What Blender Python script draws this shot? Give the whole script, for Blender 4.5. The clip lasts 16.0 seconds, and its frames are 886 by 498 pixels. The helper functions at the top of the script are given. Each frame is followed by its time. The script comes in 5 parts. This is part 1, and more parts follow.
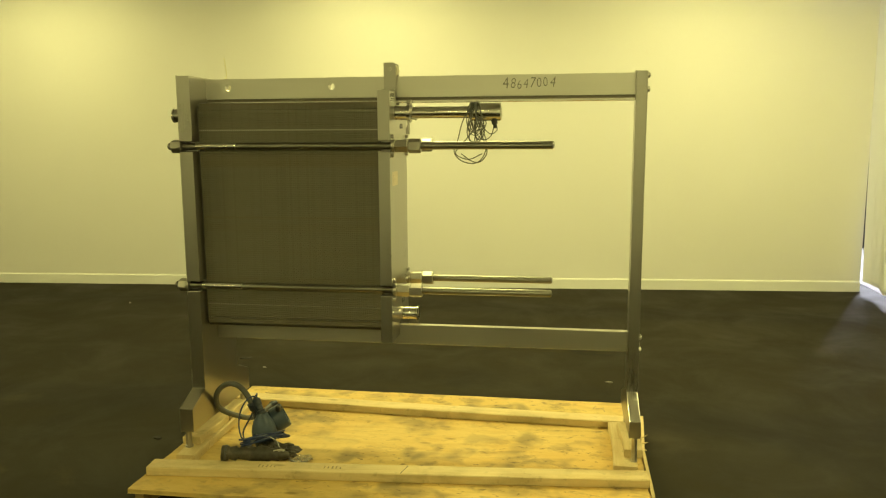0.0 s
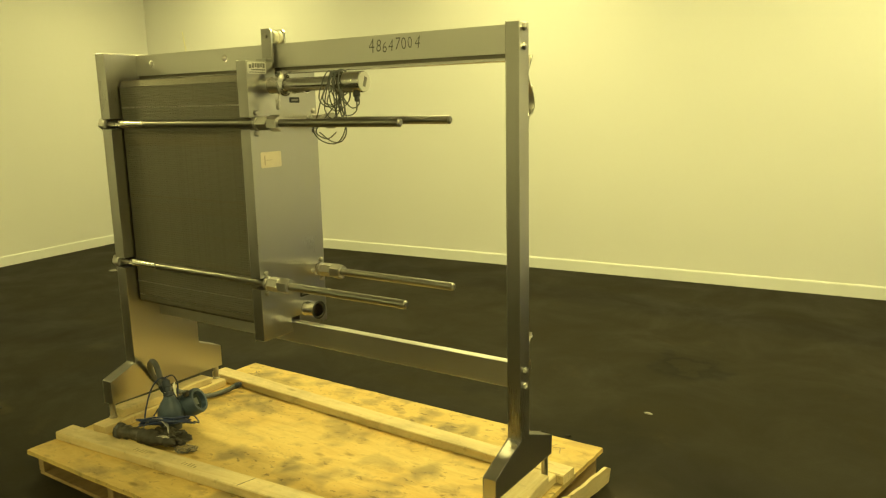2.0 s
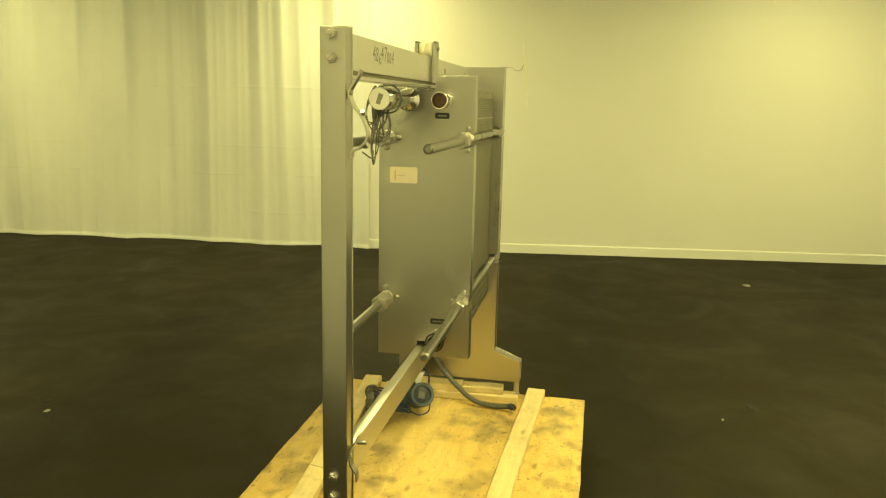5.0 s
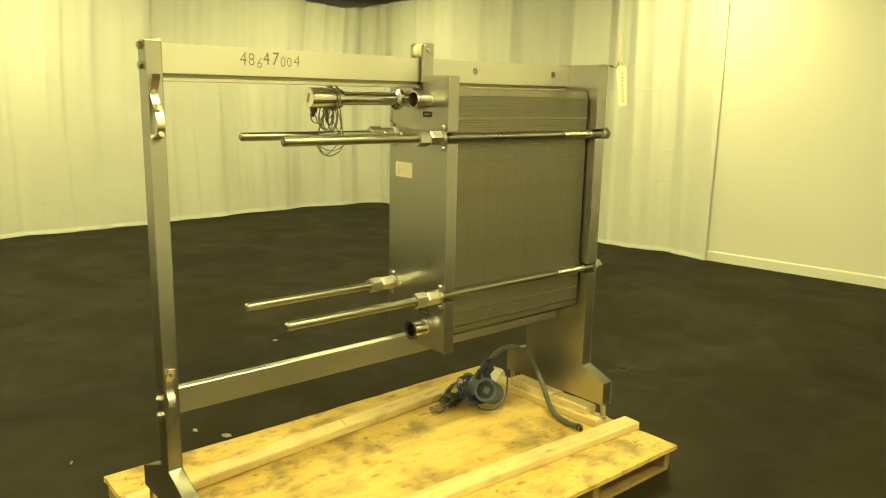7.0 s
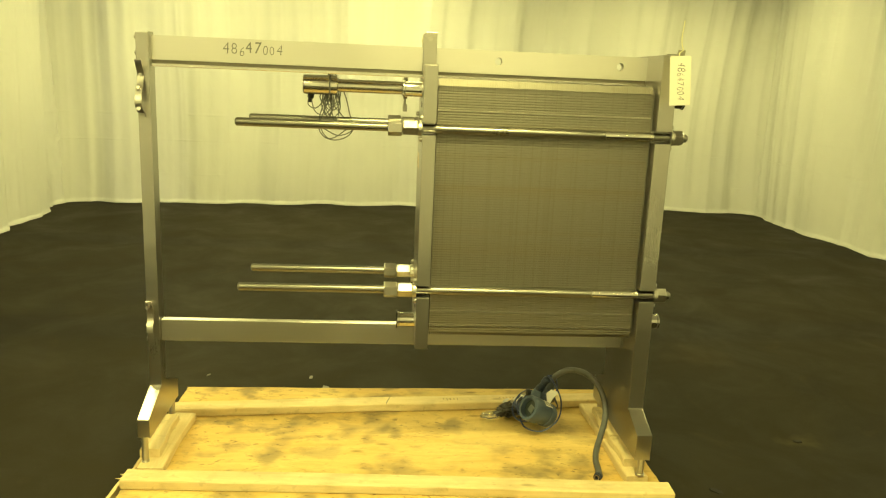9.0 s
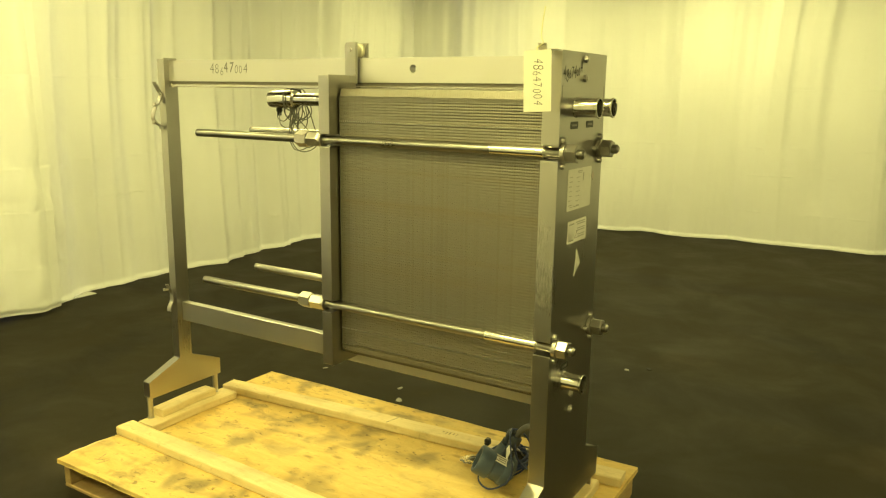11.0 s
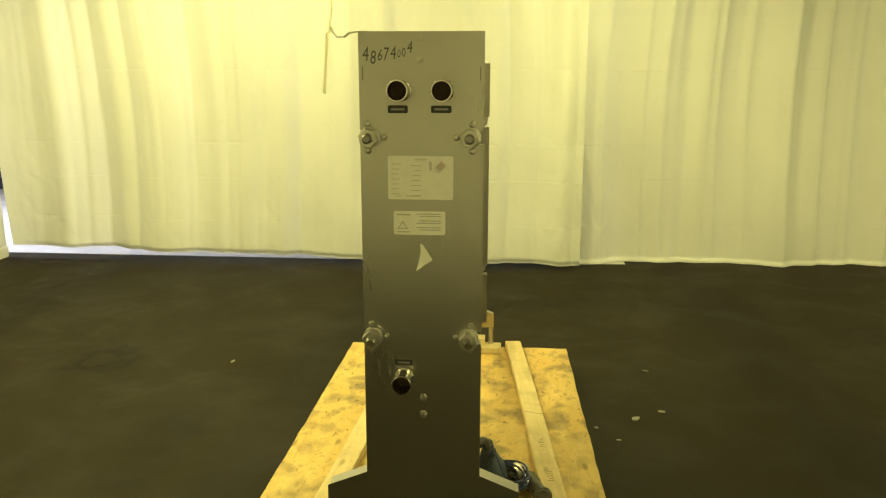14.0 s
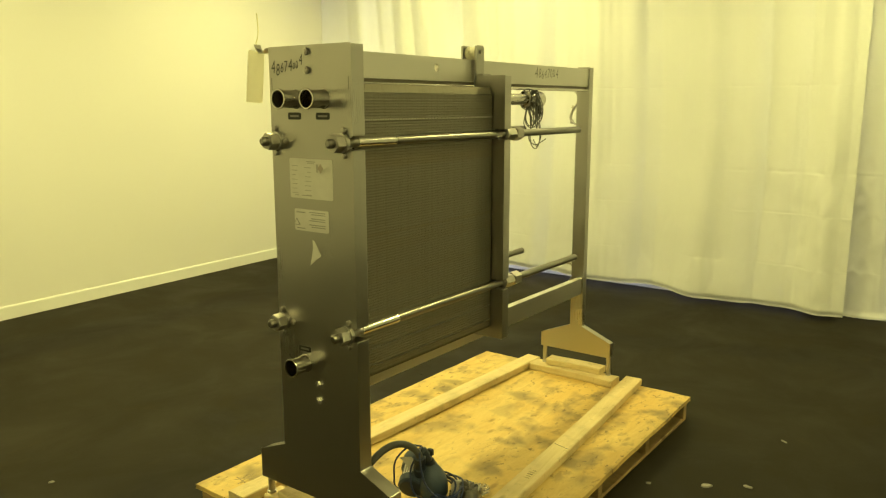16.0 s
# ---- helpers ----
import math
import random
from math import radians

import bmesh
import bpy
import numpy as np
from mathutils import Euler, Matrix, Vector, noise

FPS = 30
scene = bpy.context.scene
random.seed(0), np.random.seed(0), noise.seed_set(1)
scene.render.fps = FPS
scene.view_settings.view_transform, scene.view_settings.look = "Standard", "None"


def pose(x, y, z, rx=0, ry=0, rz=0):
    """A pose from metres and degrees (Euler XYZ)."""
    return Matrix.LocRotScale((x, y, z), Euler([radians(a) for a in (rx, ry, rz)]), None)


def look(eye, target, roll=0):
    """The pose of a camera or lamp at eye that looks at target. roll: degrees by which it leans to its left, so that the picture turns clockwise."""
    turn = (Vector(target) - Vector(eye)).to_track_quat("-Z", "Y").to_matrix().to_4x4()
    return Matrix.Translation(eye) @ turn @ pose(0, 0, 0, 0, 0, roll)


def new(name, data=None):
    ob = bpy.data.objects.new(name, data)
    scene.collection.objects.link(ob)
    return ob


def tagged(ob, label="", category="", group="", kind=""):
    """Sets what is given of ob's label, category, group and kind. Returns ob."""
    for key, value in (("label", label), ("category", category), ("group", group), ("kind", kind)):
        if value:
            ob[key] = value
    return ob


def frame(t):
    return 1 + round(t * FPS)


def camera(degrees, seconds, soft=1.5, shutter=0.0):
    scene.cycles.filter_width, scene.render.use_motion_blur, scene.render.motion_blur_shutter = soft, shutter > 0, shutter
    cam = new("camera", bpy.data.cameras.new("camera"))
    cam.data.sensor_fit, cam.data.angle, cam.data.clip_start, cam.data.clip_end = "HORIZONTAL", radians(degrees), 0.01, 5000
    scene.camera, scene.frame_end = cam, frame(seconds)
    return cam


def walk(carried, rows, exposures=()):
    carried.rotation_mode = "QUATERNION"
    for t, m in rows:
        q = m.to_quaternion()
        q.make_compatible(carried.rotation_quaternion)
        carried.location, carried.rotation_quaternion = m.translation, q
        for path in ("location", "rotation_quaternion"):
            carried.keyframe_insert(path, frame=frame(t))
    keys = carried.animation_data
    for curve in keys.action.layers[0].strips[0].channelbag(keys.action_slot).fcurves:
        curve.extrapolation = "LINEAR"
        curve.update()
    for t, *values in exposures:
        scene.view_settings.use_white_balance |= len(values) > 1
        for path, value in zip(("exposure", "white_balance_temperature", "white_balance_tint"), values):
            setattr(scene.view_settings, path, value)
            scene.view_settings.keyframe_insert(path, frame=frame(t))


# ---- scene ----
cam = camera(59.9, 16.0, 1.25)
PATH = [
    (0, (-0.15, 0.004, 1.547), (-0.444, 1.96, 1.25), -0.3),
    (0.5, (0.236, 0.304, 1.575), (-0.216, 2.224, 1.243), -0.8),
    (1, (0.658, 0.509, 1.574), (-0.056, 2.343, 1.215), -1.4),
    (1.5, (1.016, 0.815, 1.566), (0.117, 2.562, 1.192), -1.8),
    (2, (1.383, 1.172, 1.559), (0.282, 2.799, 1.184), -1.3),
    (2.5, (1.747, 1.542, 1.578), (0.334, 2.907, 1.203), -1.7),
    (3, (1.93, 2.003, 1.584), (0.324, 3.134, 1.206), -0.7),
    (3.5, (2.119, 2.478, 1.575), (0.338, 3.306, 1.196), 0.4),
    (4, (2.21, 2.959, 1.582), (0.289, 3.37, 1.208), 1.1),
    (4.5, (2.135, 3.486, 1.606), (0.17, 3.487, 1.233), 1.3),
    (7, (1.066, 5.782, 1.659), (-0.214, 4.296, 1.264), 1.2),
    (7.5, (0.707, 6.122, 1.655), (-0.305, 4.448, 1.241), 1.3),
    (8, (0.276, 6.283, 1.639), (-0.478, 4.481, 1.21), 1.5),
    (8.5, (-0.206, 6.344, 1.662), (-0.719, 4.461, 1.226), 2.6),
    (9, (-0.716, 6.427, 1.683), (-0.875, 4.481, 1.249), 2.5),
    (11.5, (-3.099, 5.392, 1.674), (-1.813, 3.913, 1.272), 1.0),
    (12, (-3.391, 5.003, 1.68), (-1.864, 3.787, 1.244), 1.1),
    (12.5, (-3.686, 4.572, 1.667), (-1.969, 3.651, 1.213), 1.1),
    (13, (-3.94, 4.13, 1.68), (-2.083, 3.553, 1.21), 0.9),
    (13.5, (-4.023, 3.636, 1.693), (-2.089, 3.418, 1.234), 0.2),
    (14, (-4.096, 3.136, 1.663), (-2.148, 3.29, 1.234), 0.1),
    (14.5, (-4.046, 2.69, 1.646), (-2.158, 3.206, 1.235), -0.5),
    (15, (-3.932, 2.273, 1.654), (-2.136, 3.059, 1.26), -0.2),
    (15.5, (-3.816, 1.841, 1.642), (-2.124, 2.838, 1.263), -0.2),
    (16, (-3.569, 1.542, 1.613), (-1.987, 2.709, 1.245), -0.1),
]
walk(cam, [(t, look(eye, target, roll)) for t, eye, target, roll in PATH], [(0.0, -0.27), (2.0, -0.16), (3.5, 0.01), (5.5, 0.16), (7.5, 0.28), (9.0, 0.2), (12.5, 0.12), (14.5, -0.10), (16.0, -0.16)])

# ---- world and light ----
world = bpy.data.worlds.new("world")
scene.world = world
world.use_nodes = True
wn = world.node_tree.nodes
sky = wn.new("ShaderNodeTexSky")
sky.sky_type, sky.sun_disc = "NISHITA", False
sky.sun_elevation, sky.sun_rotation = radians(35), radians(120)
world.node_tree.links.new(sky.outputs[0], wn["Background"].inputs[0])
wn["Background"].inputs[1].default_value = 0.08
LAMP = (1.0, 0.91, 0.314)
DAY = (0.86, 0.88, 1.0)
scene.view_settings.exposure = 0.0


def area_lamp(name, place, turn, size_x, size_y, watts, colour):
    data = bpy.data.lights.new(name, "AREA")
    data.shape, data.size, data.size_y, data.energy, data.color = "RECTANGLE", size_x, size_y, watts, colour
    ob = new(name, data)
    ob.matrix_basis = pose(*place, *turn)
    return ob


# ---- materials ----
def material(name):
    m = bpy.data.materials.new(name)
    m.use_nodes = True
    nt = m.node_tree
    return m, nt, nt.nodes["Principled BSDF"]


def node(nt, kind, **inputs):
    n = nt.nodes.new(kind)
    for key, value in inputs.items():
        n.inputs[key.replace("_", " ")].default_value = value
    return n


def coords(nt, scale=(1, 1, 1), space="Object"):
    tc = nt.nodes.new("ShaderNodeTexCoord")
    mp = node(nt, "ShaderNodeMapping", Scale=scale)
    nt.links.new(tc.outputs[space], mp.inputs[0])
    return mp.outputs[0]


def ramp(nt, source, stops):
    r = nt.nodes.new("ShaderNodeValToRGB")
    el = r.color_ramp.elements
    while len(el) < len(stops):
        el.new(0.5)
    for e, (p, c) in zip(el, stops):
        e.position = p
        e.color = (*c, 1) if len(c) == 3 else c
    nt.links.new(source, r.inputs[0])
    return r.outputs[0]


def mixed(nt, fac, a, b, mode="MIX"):
    m = nt.nodes.new("ShaderNodeMix")
    m.data_type, m.blend_type = "RGBA", mode
    for sock, v in ((m.inputs[0], fac), (m.inputs[6], a), (m.inputs[7], b)):
        if isinstance(v, (int, float)):
            sock.default_value = v
        elif isinstance(v, tuple):
            sock.default_value = (*v, 1)
        else:
            nt.links.new(v, sock)
    return m.outputs[2]


def bump(nt, bsdf, height, strength, distance):
    b = node(nt, "ShaderNodeBump", Strength=strength, Distance=distance)
    nt.links.new(height, b.inputs["Height"])
    nt.links.new(b.outputs[0], bsdf.inputs["Normal"])


def noise_tex(nt, vec, scale, detail=4.0, rough=0.55, dist=0.0):
    n = node(nt, "ShaderNodeTexNoise", Scale=scale, Detail=detail, Roughness=rough, Distortion=dist)
    nt.links.new(vec, n.inputs["Vector"])
    return n.outputs["Fac"]


def plain(name, colour, rough=0.5, metal=0.0, vary=0.12, scale=30.0, bumpy=0.0):
    m, nt, b = material(name)
    v = coords(nt)
    n = noise_tex(nt, v, scale)
    n2 = noise_tex(nt, v, scale * 0.13, 2.0)
    c = mixed(nt, ramp(nt, n, [(0.3, (0, 0, 0)), (0.7, (1, 1, 1))]), tuple(x * (1 - vary) for x in colour), tuple(min(1, x * (1 + vary)) for x in colour))
    c = mixed(nt, ramp(nt, n2, [(0.35, (0, 0, 0)), (0.75, (0.5, 0.5, 0.5))]), c, tuple(x * (1 - 1.5 * vary) for x in colour))
    nt.links.new(c, b.inputs["Base Color"])
    r = ramp(nt, n, [(0.2, (max(0.02, rough - 0.08),) * 3), (0.8, (min(1, rough + 0.08),) * 3)])
    nt.links.new(r, b.inputs["Roughness"])
    b.inputs["Metallic"].default_value = metal
    if bumpy:
        bump(nt, b, n, 0.5, bumpy)
    return m


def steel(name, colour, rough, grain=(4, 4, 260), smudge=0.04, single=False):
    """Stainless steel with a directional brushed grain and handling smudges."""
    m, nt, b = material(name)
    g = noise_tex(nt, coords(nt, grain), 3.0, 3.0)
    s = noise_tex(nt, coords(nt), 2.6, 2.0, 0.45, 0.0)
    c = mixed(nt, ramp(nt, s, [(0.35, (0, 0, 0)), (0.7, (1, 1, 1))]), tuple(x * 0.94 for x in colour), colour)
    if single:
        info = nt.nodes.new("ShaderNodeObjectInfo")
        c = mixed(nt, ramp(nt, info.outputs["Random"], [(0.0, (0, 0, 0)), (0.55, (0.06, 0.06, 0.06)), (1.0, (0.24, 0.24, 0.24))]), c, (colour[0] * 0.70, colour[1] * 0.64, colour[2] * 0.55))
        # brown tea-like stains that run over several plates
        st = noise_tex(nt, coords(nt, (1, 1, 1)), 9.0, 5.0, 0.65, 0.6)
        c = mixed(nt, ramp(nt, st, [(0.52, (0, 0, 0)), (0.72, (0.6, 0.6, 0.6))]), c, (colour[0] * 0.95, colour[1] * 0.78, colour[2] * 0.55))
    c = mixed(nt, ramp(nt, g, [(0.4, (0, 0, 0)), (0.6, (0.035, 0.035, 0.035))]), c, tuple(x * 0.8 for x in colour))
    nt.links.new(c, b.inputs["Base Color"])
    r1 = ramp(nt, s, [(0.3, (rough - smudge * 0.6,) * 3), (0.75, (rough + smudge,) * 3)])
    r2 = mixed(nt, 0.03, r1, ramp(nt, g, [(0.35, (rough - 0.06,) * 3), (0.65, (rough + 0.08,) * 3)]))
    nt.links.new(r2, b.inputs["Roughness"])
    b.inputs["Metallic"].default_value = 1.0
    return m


STEEL_V = steel("brushed_steel_upright", (0.465, 0.45, 0.415), 0.28, (420, 420, 6), 0.012)
STEEL_H = steel("brushed_steel_lengthwise", (0.64, 0.625, 0.585), 0.40, (6, 420, 420))
STEEL_BAR = steel("brushed_guide_bar", (0.66, 0.645, 0.60), 0.335, (6, 420, 420))
STEEL_POL = steel("polished_steel", (0.66, 0.64, 0.60), 0.20, (60, 60, 60), 0.04)
STEEL_ROD = steel("oiled_steel_rod", (0.29, 0.277, 0.247), 0.29, (30, 90, 90), 0.04)
STEEL_NUT = steel("turned_steel_nut", (0.51, 0.49, 0.45), 0.36, (80, 80, 80), 0.04)
# lighter copy of the plate steel; its colour carries the bands' highlight
BAND = steel("highlight_band_steel", (0.48, 0.455, 0.39), 0.32, (20, 200, 20), 0.05)
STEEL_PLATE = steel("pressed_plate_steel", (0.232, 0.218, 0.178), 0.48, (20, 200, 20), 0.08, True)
WEB = steel("dull_plate_web", (0.20, 0.19, 0.17), 0.5)
BORE = plain("rusty_bore", (0.07, 0.045, 0.03), 0.75, 0.0, 0.3, 60)
COPPER = plain("tarnished_copper_bore", (0.34, 0.20, 0.14), 0.55, 0.0, 0.3, 60)
BLACK = plain("black_plastic", (0.016, 0.016, 0.016), 0.4)
INK = plain("black_marker_ink", (0.080, 0.080, 0.075), 0.6)
FADED_INK = plain("faded_marker_ink", (0.15, 0.148, 0.135), 0.6)
PAPER = plain("white_label_paper", (0.72, 0.70, 0.66), 0.6, 0.0, 0.06, 18)
FOIL = plain("aluminium_data_plate", (0.72, 0.70, 0.65), 0.45, 0.0, 0.05, 25)
PINK = plain("faded_peach_paper", (0.78, 0.69, 0.55), 0.7, 0.0, 0.08, 20)
NYLON = plain("cream_nylon", (0.70, 0.66, 0.50), 0.4, 0.0, 0.06)
BLUE = plain("blue_enamel", (0.056, 0.082, 0.125), 0.42, 0.0, 0.25, 24, 0.0006)
BLUE_DK = plain("dark_blue_enamel", (0.020, 0.030, 0.055), 0.45, 0.0, 0.25, 24, 0.0006)
BLUE_WIRE = plain("blue_cable_sheath", (0.018, 0.034, 0.115), 0.4)
GREY_HOSE = plain("grey_rubber_hose", (0.088, 0.090, 0.088), 0.5, 0.0, 0.2, 40)
GREY_WIRE = plain("grey_cable_sheath", (0.10, 0.10, 0.095), 0.45)
GREASY = plain("greasy_grey_tape", (0.070, 0.060, 0.045), 0.45, 0.0, 0.65, 30, 0.005)
STAMP = plain("worn_ink_on_pine", (0.36, 0.27, 0.14), 0.7, 0.0, 0.5, 120)
PRINT = plain("grey_print", (0.22, 0.21, 0.19), 0.6)
MIDGREY = plain("mid_grey_print", (0.40, 0.39, 0.36), 0.6)
FAINT = plain("faint_grey_print", (0.46, 0.44, 0.40), 0.6)
RED = plain("faded_red_print", (0.50, 0.43, 0.37), 0.6)
GLASS_DK = plain("dark_window_glass", (0.03, 0.04, 0.04), 0.12)
STICKER = plain("white_sticker", (0.78, 0.76, 0.70), 0.45, 0.0, 0.06)


def clear_plastic():
    m, nt, b = material("clear_plastic_wrap")
    b.inputs["Base Color"].default_value = (0.9, 0.9, 0.86, 1)
    b.inputs["Roughness"].default_value = 0.12
    b.inputs["Transmission Weight"].default_value = 0.93
    b.inputs["IOR"].default_value = 1.18
    bump(nt, b, noise_tex(nt, coords(nt), 60, 3.0), 0.8, 0.004)
    return m


WRAP = clear_plastic()


def thin_card(name, colour):
    m = plain(name, colour, 0.7, 0.0, 0.05, 20)
    nt = m.node_tree
    tr = nt.nodes.new("ShaderNodeBsdfTranslucent")
    tr.inputs[0].default_value = (0.94, 0.92, 0.80, 1)
    ms = nt.nodes.new("ShaderNodeMixShader")
    ms.inputs[0].default_value = 0.50
    nt.links.new(nt.nodes["Principled BSDF"].outputs[0], ms.inputs[1])
    nt.links.new(tr.outputs[0], ms.inputs[2])
    nt.links.new(ms.outputs[0], nt.nodes["Material Output"].inputs[0])
    return m


CARD = thin_card("buff_card", (0.92, 0.89, 0.80))
TIE = thin_card("pale_yellow_tie", (0.84, 0.80, 0.46))


def wood(name, light, dark, stretch, stain=0.0, knots=True):
    """Soft wood with grain along x, knots, and grey handling stains."""
    m, nt, b = material(name)
    info = nt.nodes.new("ShaderNodeObjectInfo")
    base = coords(nt, stretch)
    shift = nt.nodes.new("ShaderNodeVectorMath")
    shift.operation = "ADD"
    sc = nt.nodes.new("ShaderNodeVectorMath")
    sc.operation = "SCALE"
    sc.inputs[0].default_value = (7, 11, 5)
    nt.links.new(info.outputs["Random"], sc.inputs["Scale"])
    nt.links.new(base, shift.inputs[0])
    nt.links.new(sc.outputs[0], shift.inputs[1])
    v = shift.outputs[0]
    g = noise_tex(nt, v, 5.0, 6.0, 0.62, 1.2)
    c = ramp(nt, g, [(0.25, dark), (0.48, tuple((a + 2 * d) / 3 for a, d in zip(dark, light))), (0.62, light), (0.8, tuple(min(1, x * 1.1) for x in light))])
    fine = noise_tex(nt, coords(nt, tuple(x * 12 for x in stretch)), 6.0, 3.0)
    c = mixed(nt, ramp(nt, fine, [(0.35, (0.3, 0.3, 0.3)), (0.6, (0, 0, 0))]), c, dark)
    if knots:
        vo = node(nt, "ShaderNodeTexVoronoi", Scale=4.2, Randomness=1.0)
        nt.links.new(coords(nt, (0.8, 2.0, 2.0)), vo.inputs["Vector"])
        c = mixed(nt, ramp(nt, vo.outputs["Distance"], [(0.05, (0.75, 0.75, 0.75)), (0.13, (0, 0, 0))]), c, tuple(x * 0.35 for x in dark))
    if stain:
        # grey scuffs left by boots and forks, in soft round blots, with a few hard specks and warm patches
        warm = noise_tex(nt, coords(nt, (0.8, 1.2, 1)), 2.3, 3.0, 0.5, 0.4)
        c = mixed(nt, ramp(nt, warm, [(0.42, (0, 0, 0)), (0.66, (0.55 * stain,) * 3)]), c, (light[0] * 0.86, light[1] * 0.70, light[2] * 0.45))
        q = noise_tex(nt, coords(nt), 1.5, 2.0)
        area = ramp(nt, q, [(0.36, (0.30, 0.30, 0.30)), (0.58, (1, 1, 1))])
        p = noise_tex(nt, coords(nt, (1, 1.15, 1)), 6.2, 2.5, 0.5, 0.25)
        k = mixed(nt, 1.0, ramp(nt, p, [(0.49, (0, 0, 0)), (0.68, (0.90 * stain,) * 3)]), area, "MULTIPLY")
        c = mixed(nt, k, c, (0.135, 0.110, 0.062))
        p2 = noise_tex(nt, coords(nt, (0.9, 1.3, 1)), 13.0, 4.0, 0.6, 0.3)
        k1 = mixed(nt, 1.0, ramp(nt, p2, [(0.545, (0, 0, 0)), (0.68, (0.65 * stain,) * 3)]), area, "MULTIPLY")
        c = mixed(nt, k1, c, (0.15, 0.115, 0.060))
        sp = noise_tex(nt, coords(nt, (0.9, 1.5, 1)), 24.0, 4.0, 0.6, 0.4)
        k2 = mixed(nt, 1.0, ramp(nt, sp, [(0.60, (0, 0, 0)), (0.67, (0.9 * stain,) * 3)]), area, "MULTIPLY")
        c = mixed(nt, k2, c, (0.11, 0.075, 0.035))
        ln = noise_tex(nt, coords(nt, (1.2, 26, 1)), 2.0, 2.0, 0.5, 0.3)
        c = mixed(nt, ramp(nt, ln, [(0.70, (0, 0, 0)), (0.74, (0.35 * stain,) * 3)]), c, tuple(x * 0.5 for x in dark))
    nt.links.new(c, b.inputs["Base Color"])
    b.inputs["Roughness"].default_value = 0.62
    b.inputs["Specular IOR Level"].default_value = 0.35
    bump(nt, b, fine, 0.4, 0.0012)
    return m


PLY = wood("plywood_deck", (0.68, 0.505, 0.18), (0.53, 0.355, 0.10), (0.55, 2.6, 2.6), 0.76)
PINE_X = wood("pine_lengthwise", (0.70, 0.575, 0.315), (0.585, 0.45, 0.215), (0.5, 6, 6), 0.30)
PINE_Y = wood("pine_crosswise", (0.70, 0.575, 0.315), (0.585, 0.45, 0.215), (6, 0.5, 6), 0.22)
PALLET_WOOD = wood("weathered_pallet_wood", (0.40, 0.28, 0.13), (0.26, 0.17, 0.07), (4, 0.6, 4), 0.35)


def floor_material():
    m, nt, b = material("dark_painted_concrete")
    v = coords(nt)
    big = noise_tex(nt, v, 0.45, 5.0, 0.6, 0.4)
    mid = noise_tex(nt, v, 1.7, 6.0, 0.62, 0.5)
    fine = noise_tex(nt, v, 70.0, 3.0)
    c = mixed(nt, ramp(nt, big, [(0.35, (0, 0, 0)), (0.7, (1, 1, 1))]), (0.0148, 0.0120, 0.0052), (0.0212, 0.0170, 0.0076))
    c = mixed(nt, ramp(nt, mid, [(0.56, (0, 0, 0)), (0.74, (0.6, 0.6, 0.6))]), c, (0.027, 0.0212, 0.0098))
    # worn pale blotches
    vo = node(nt, "ShaderNodeTexVoronoi", Scale=0.55, Randomness=1.0)
    wv = nt.nodes.new("ShaderNodeVectorMath")
    wv.operation = "ADD"
    nz = node(nt, "ShaderNodeTexNoise", Scale=5.0, Detail=3.0)
    nt.links.new(v, nz.inputs["Vector"])
    sc = nt.nodes.new("ShaderNodeVectorMath")
    sc.operation = "SCALE"
    sc.inputs["Scale"].default_value = 0.5
    nt.links.new(nz.outputs["Color"], sc.inputs[0])
    nt.links.new(v, wv.inputs[0])
    nt.links.new(sc.outputs[0], wv.inputs[1])
    nt.links.new(wv.outputs[0], vo.inputs["Vector"])
    c = mixed(nt, ramp(nt, vo.outputs["Distance"], [(0.03, (0.55, 0.55, 0.55)), (0.13, (0, 0, 0))]), c, (0.050, 0.040, 0.026))
    # a dried dark ring, two pale smears and a broad turning mark
    def spot(x, y, stops, base, colour, source):
        d = nt.nodes.new("ShaderNodeVectorMath")
        d.operation = "DISTANCE"
        nt.links.new(source, d.inputs[0])
        d.inputs[1].default_value = (x + 0.25, y + 0.25, 0.25)
        return mixed(nt, ramp(nt, d.outputs["Value"], [(q, (k, k, k)) for q, k in stops]), base, colour)
    warp = wv.outputs[0]
    c = spot(0.16, 5.56, [(0.06, 0.12), (0.125, 0.1), (0.15, 0.95), (0.18, 0.8), (0.24, 0.0)], c, (0.005, 0.0042, 0.002), warp)
    c = spot(-3.30, 3.97, [(0.03, 0.75), (0.16, 0.0)], c, (0.060, 0.047, 0.022), warp)
    c = spot(-2.81, 3.04, [(0.02, 0.6), (0.11, 0.0)], c, (0.055, 0.044, 0.022), warp)
    ring = nt.nodes.new("ShaderNodeVectorMath")
    ring.operation = "DISTANCE"
    nt.links.new(warp, ring.inputs[0])
    ring.inputs[1].default_value = (-0.80 + 0.25, 2.20 + 0.25, 0.25)
    fifth = nt.nodes.new("ShaderNodeMath")
    fifth.operation = "MULTIPLY"
    fifth.inputs[1].default_value = 0.2
    nt.links.new(ring.outputs["Value"], fifth.inputs[0])
    band = ramp(nt, fifth.outputs[0], [(0.455, (0, 0, 0)), (0.485, (0.75, 0.75, 0.75)), (0.515, (0.75, 0.75, 0.75)), (0.545, (0, 0, 0))])
    worn = ramp(nt, noise_tex(nt, v, 1.1, 3.0), [(0.40, (0, 0, 0)), (0.58, (1, 1, 1))])
    c = mixed(nt, mixed(nt, 1.0, band, worn, "MULTIPLY"), c, (0.0085, 0.0068, 0.0035))
    rust = noise_tex(nt, v, 2.6, 6.0, 0.68, 0.9)
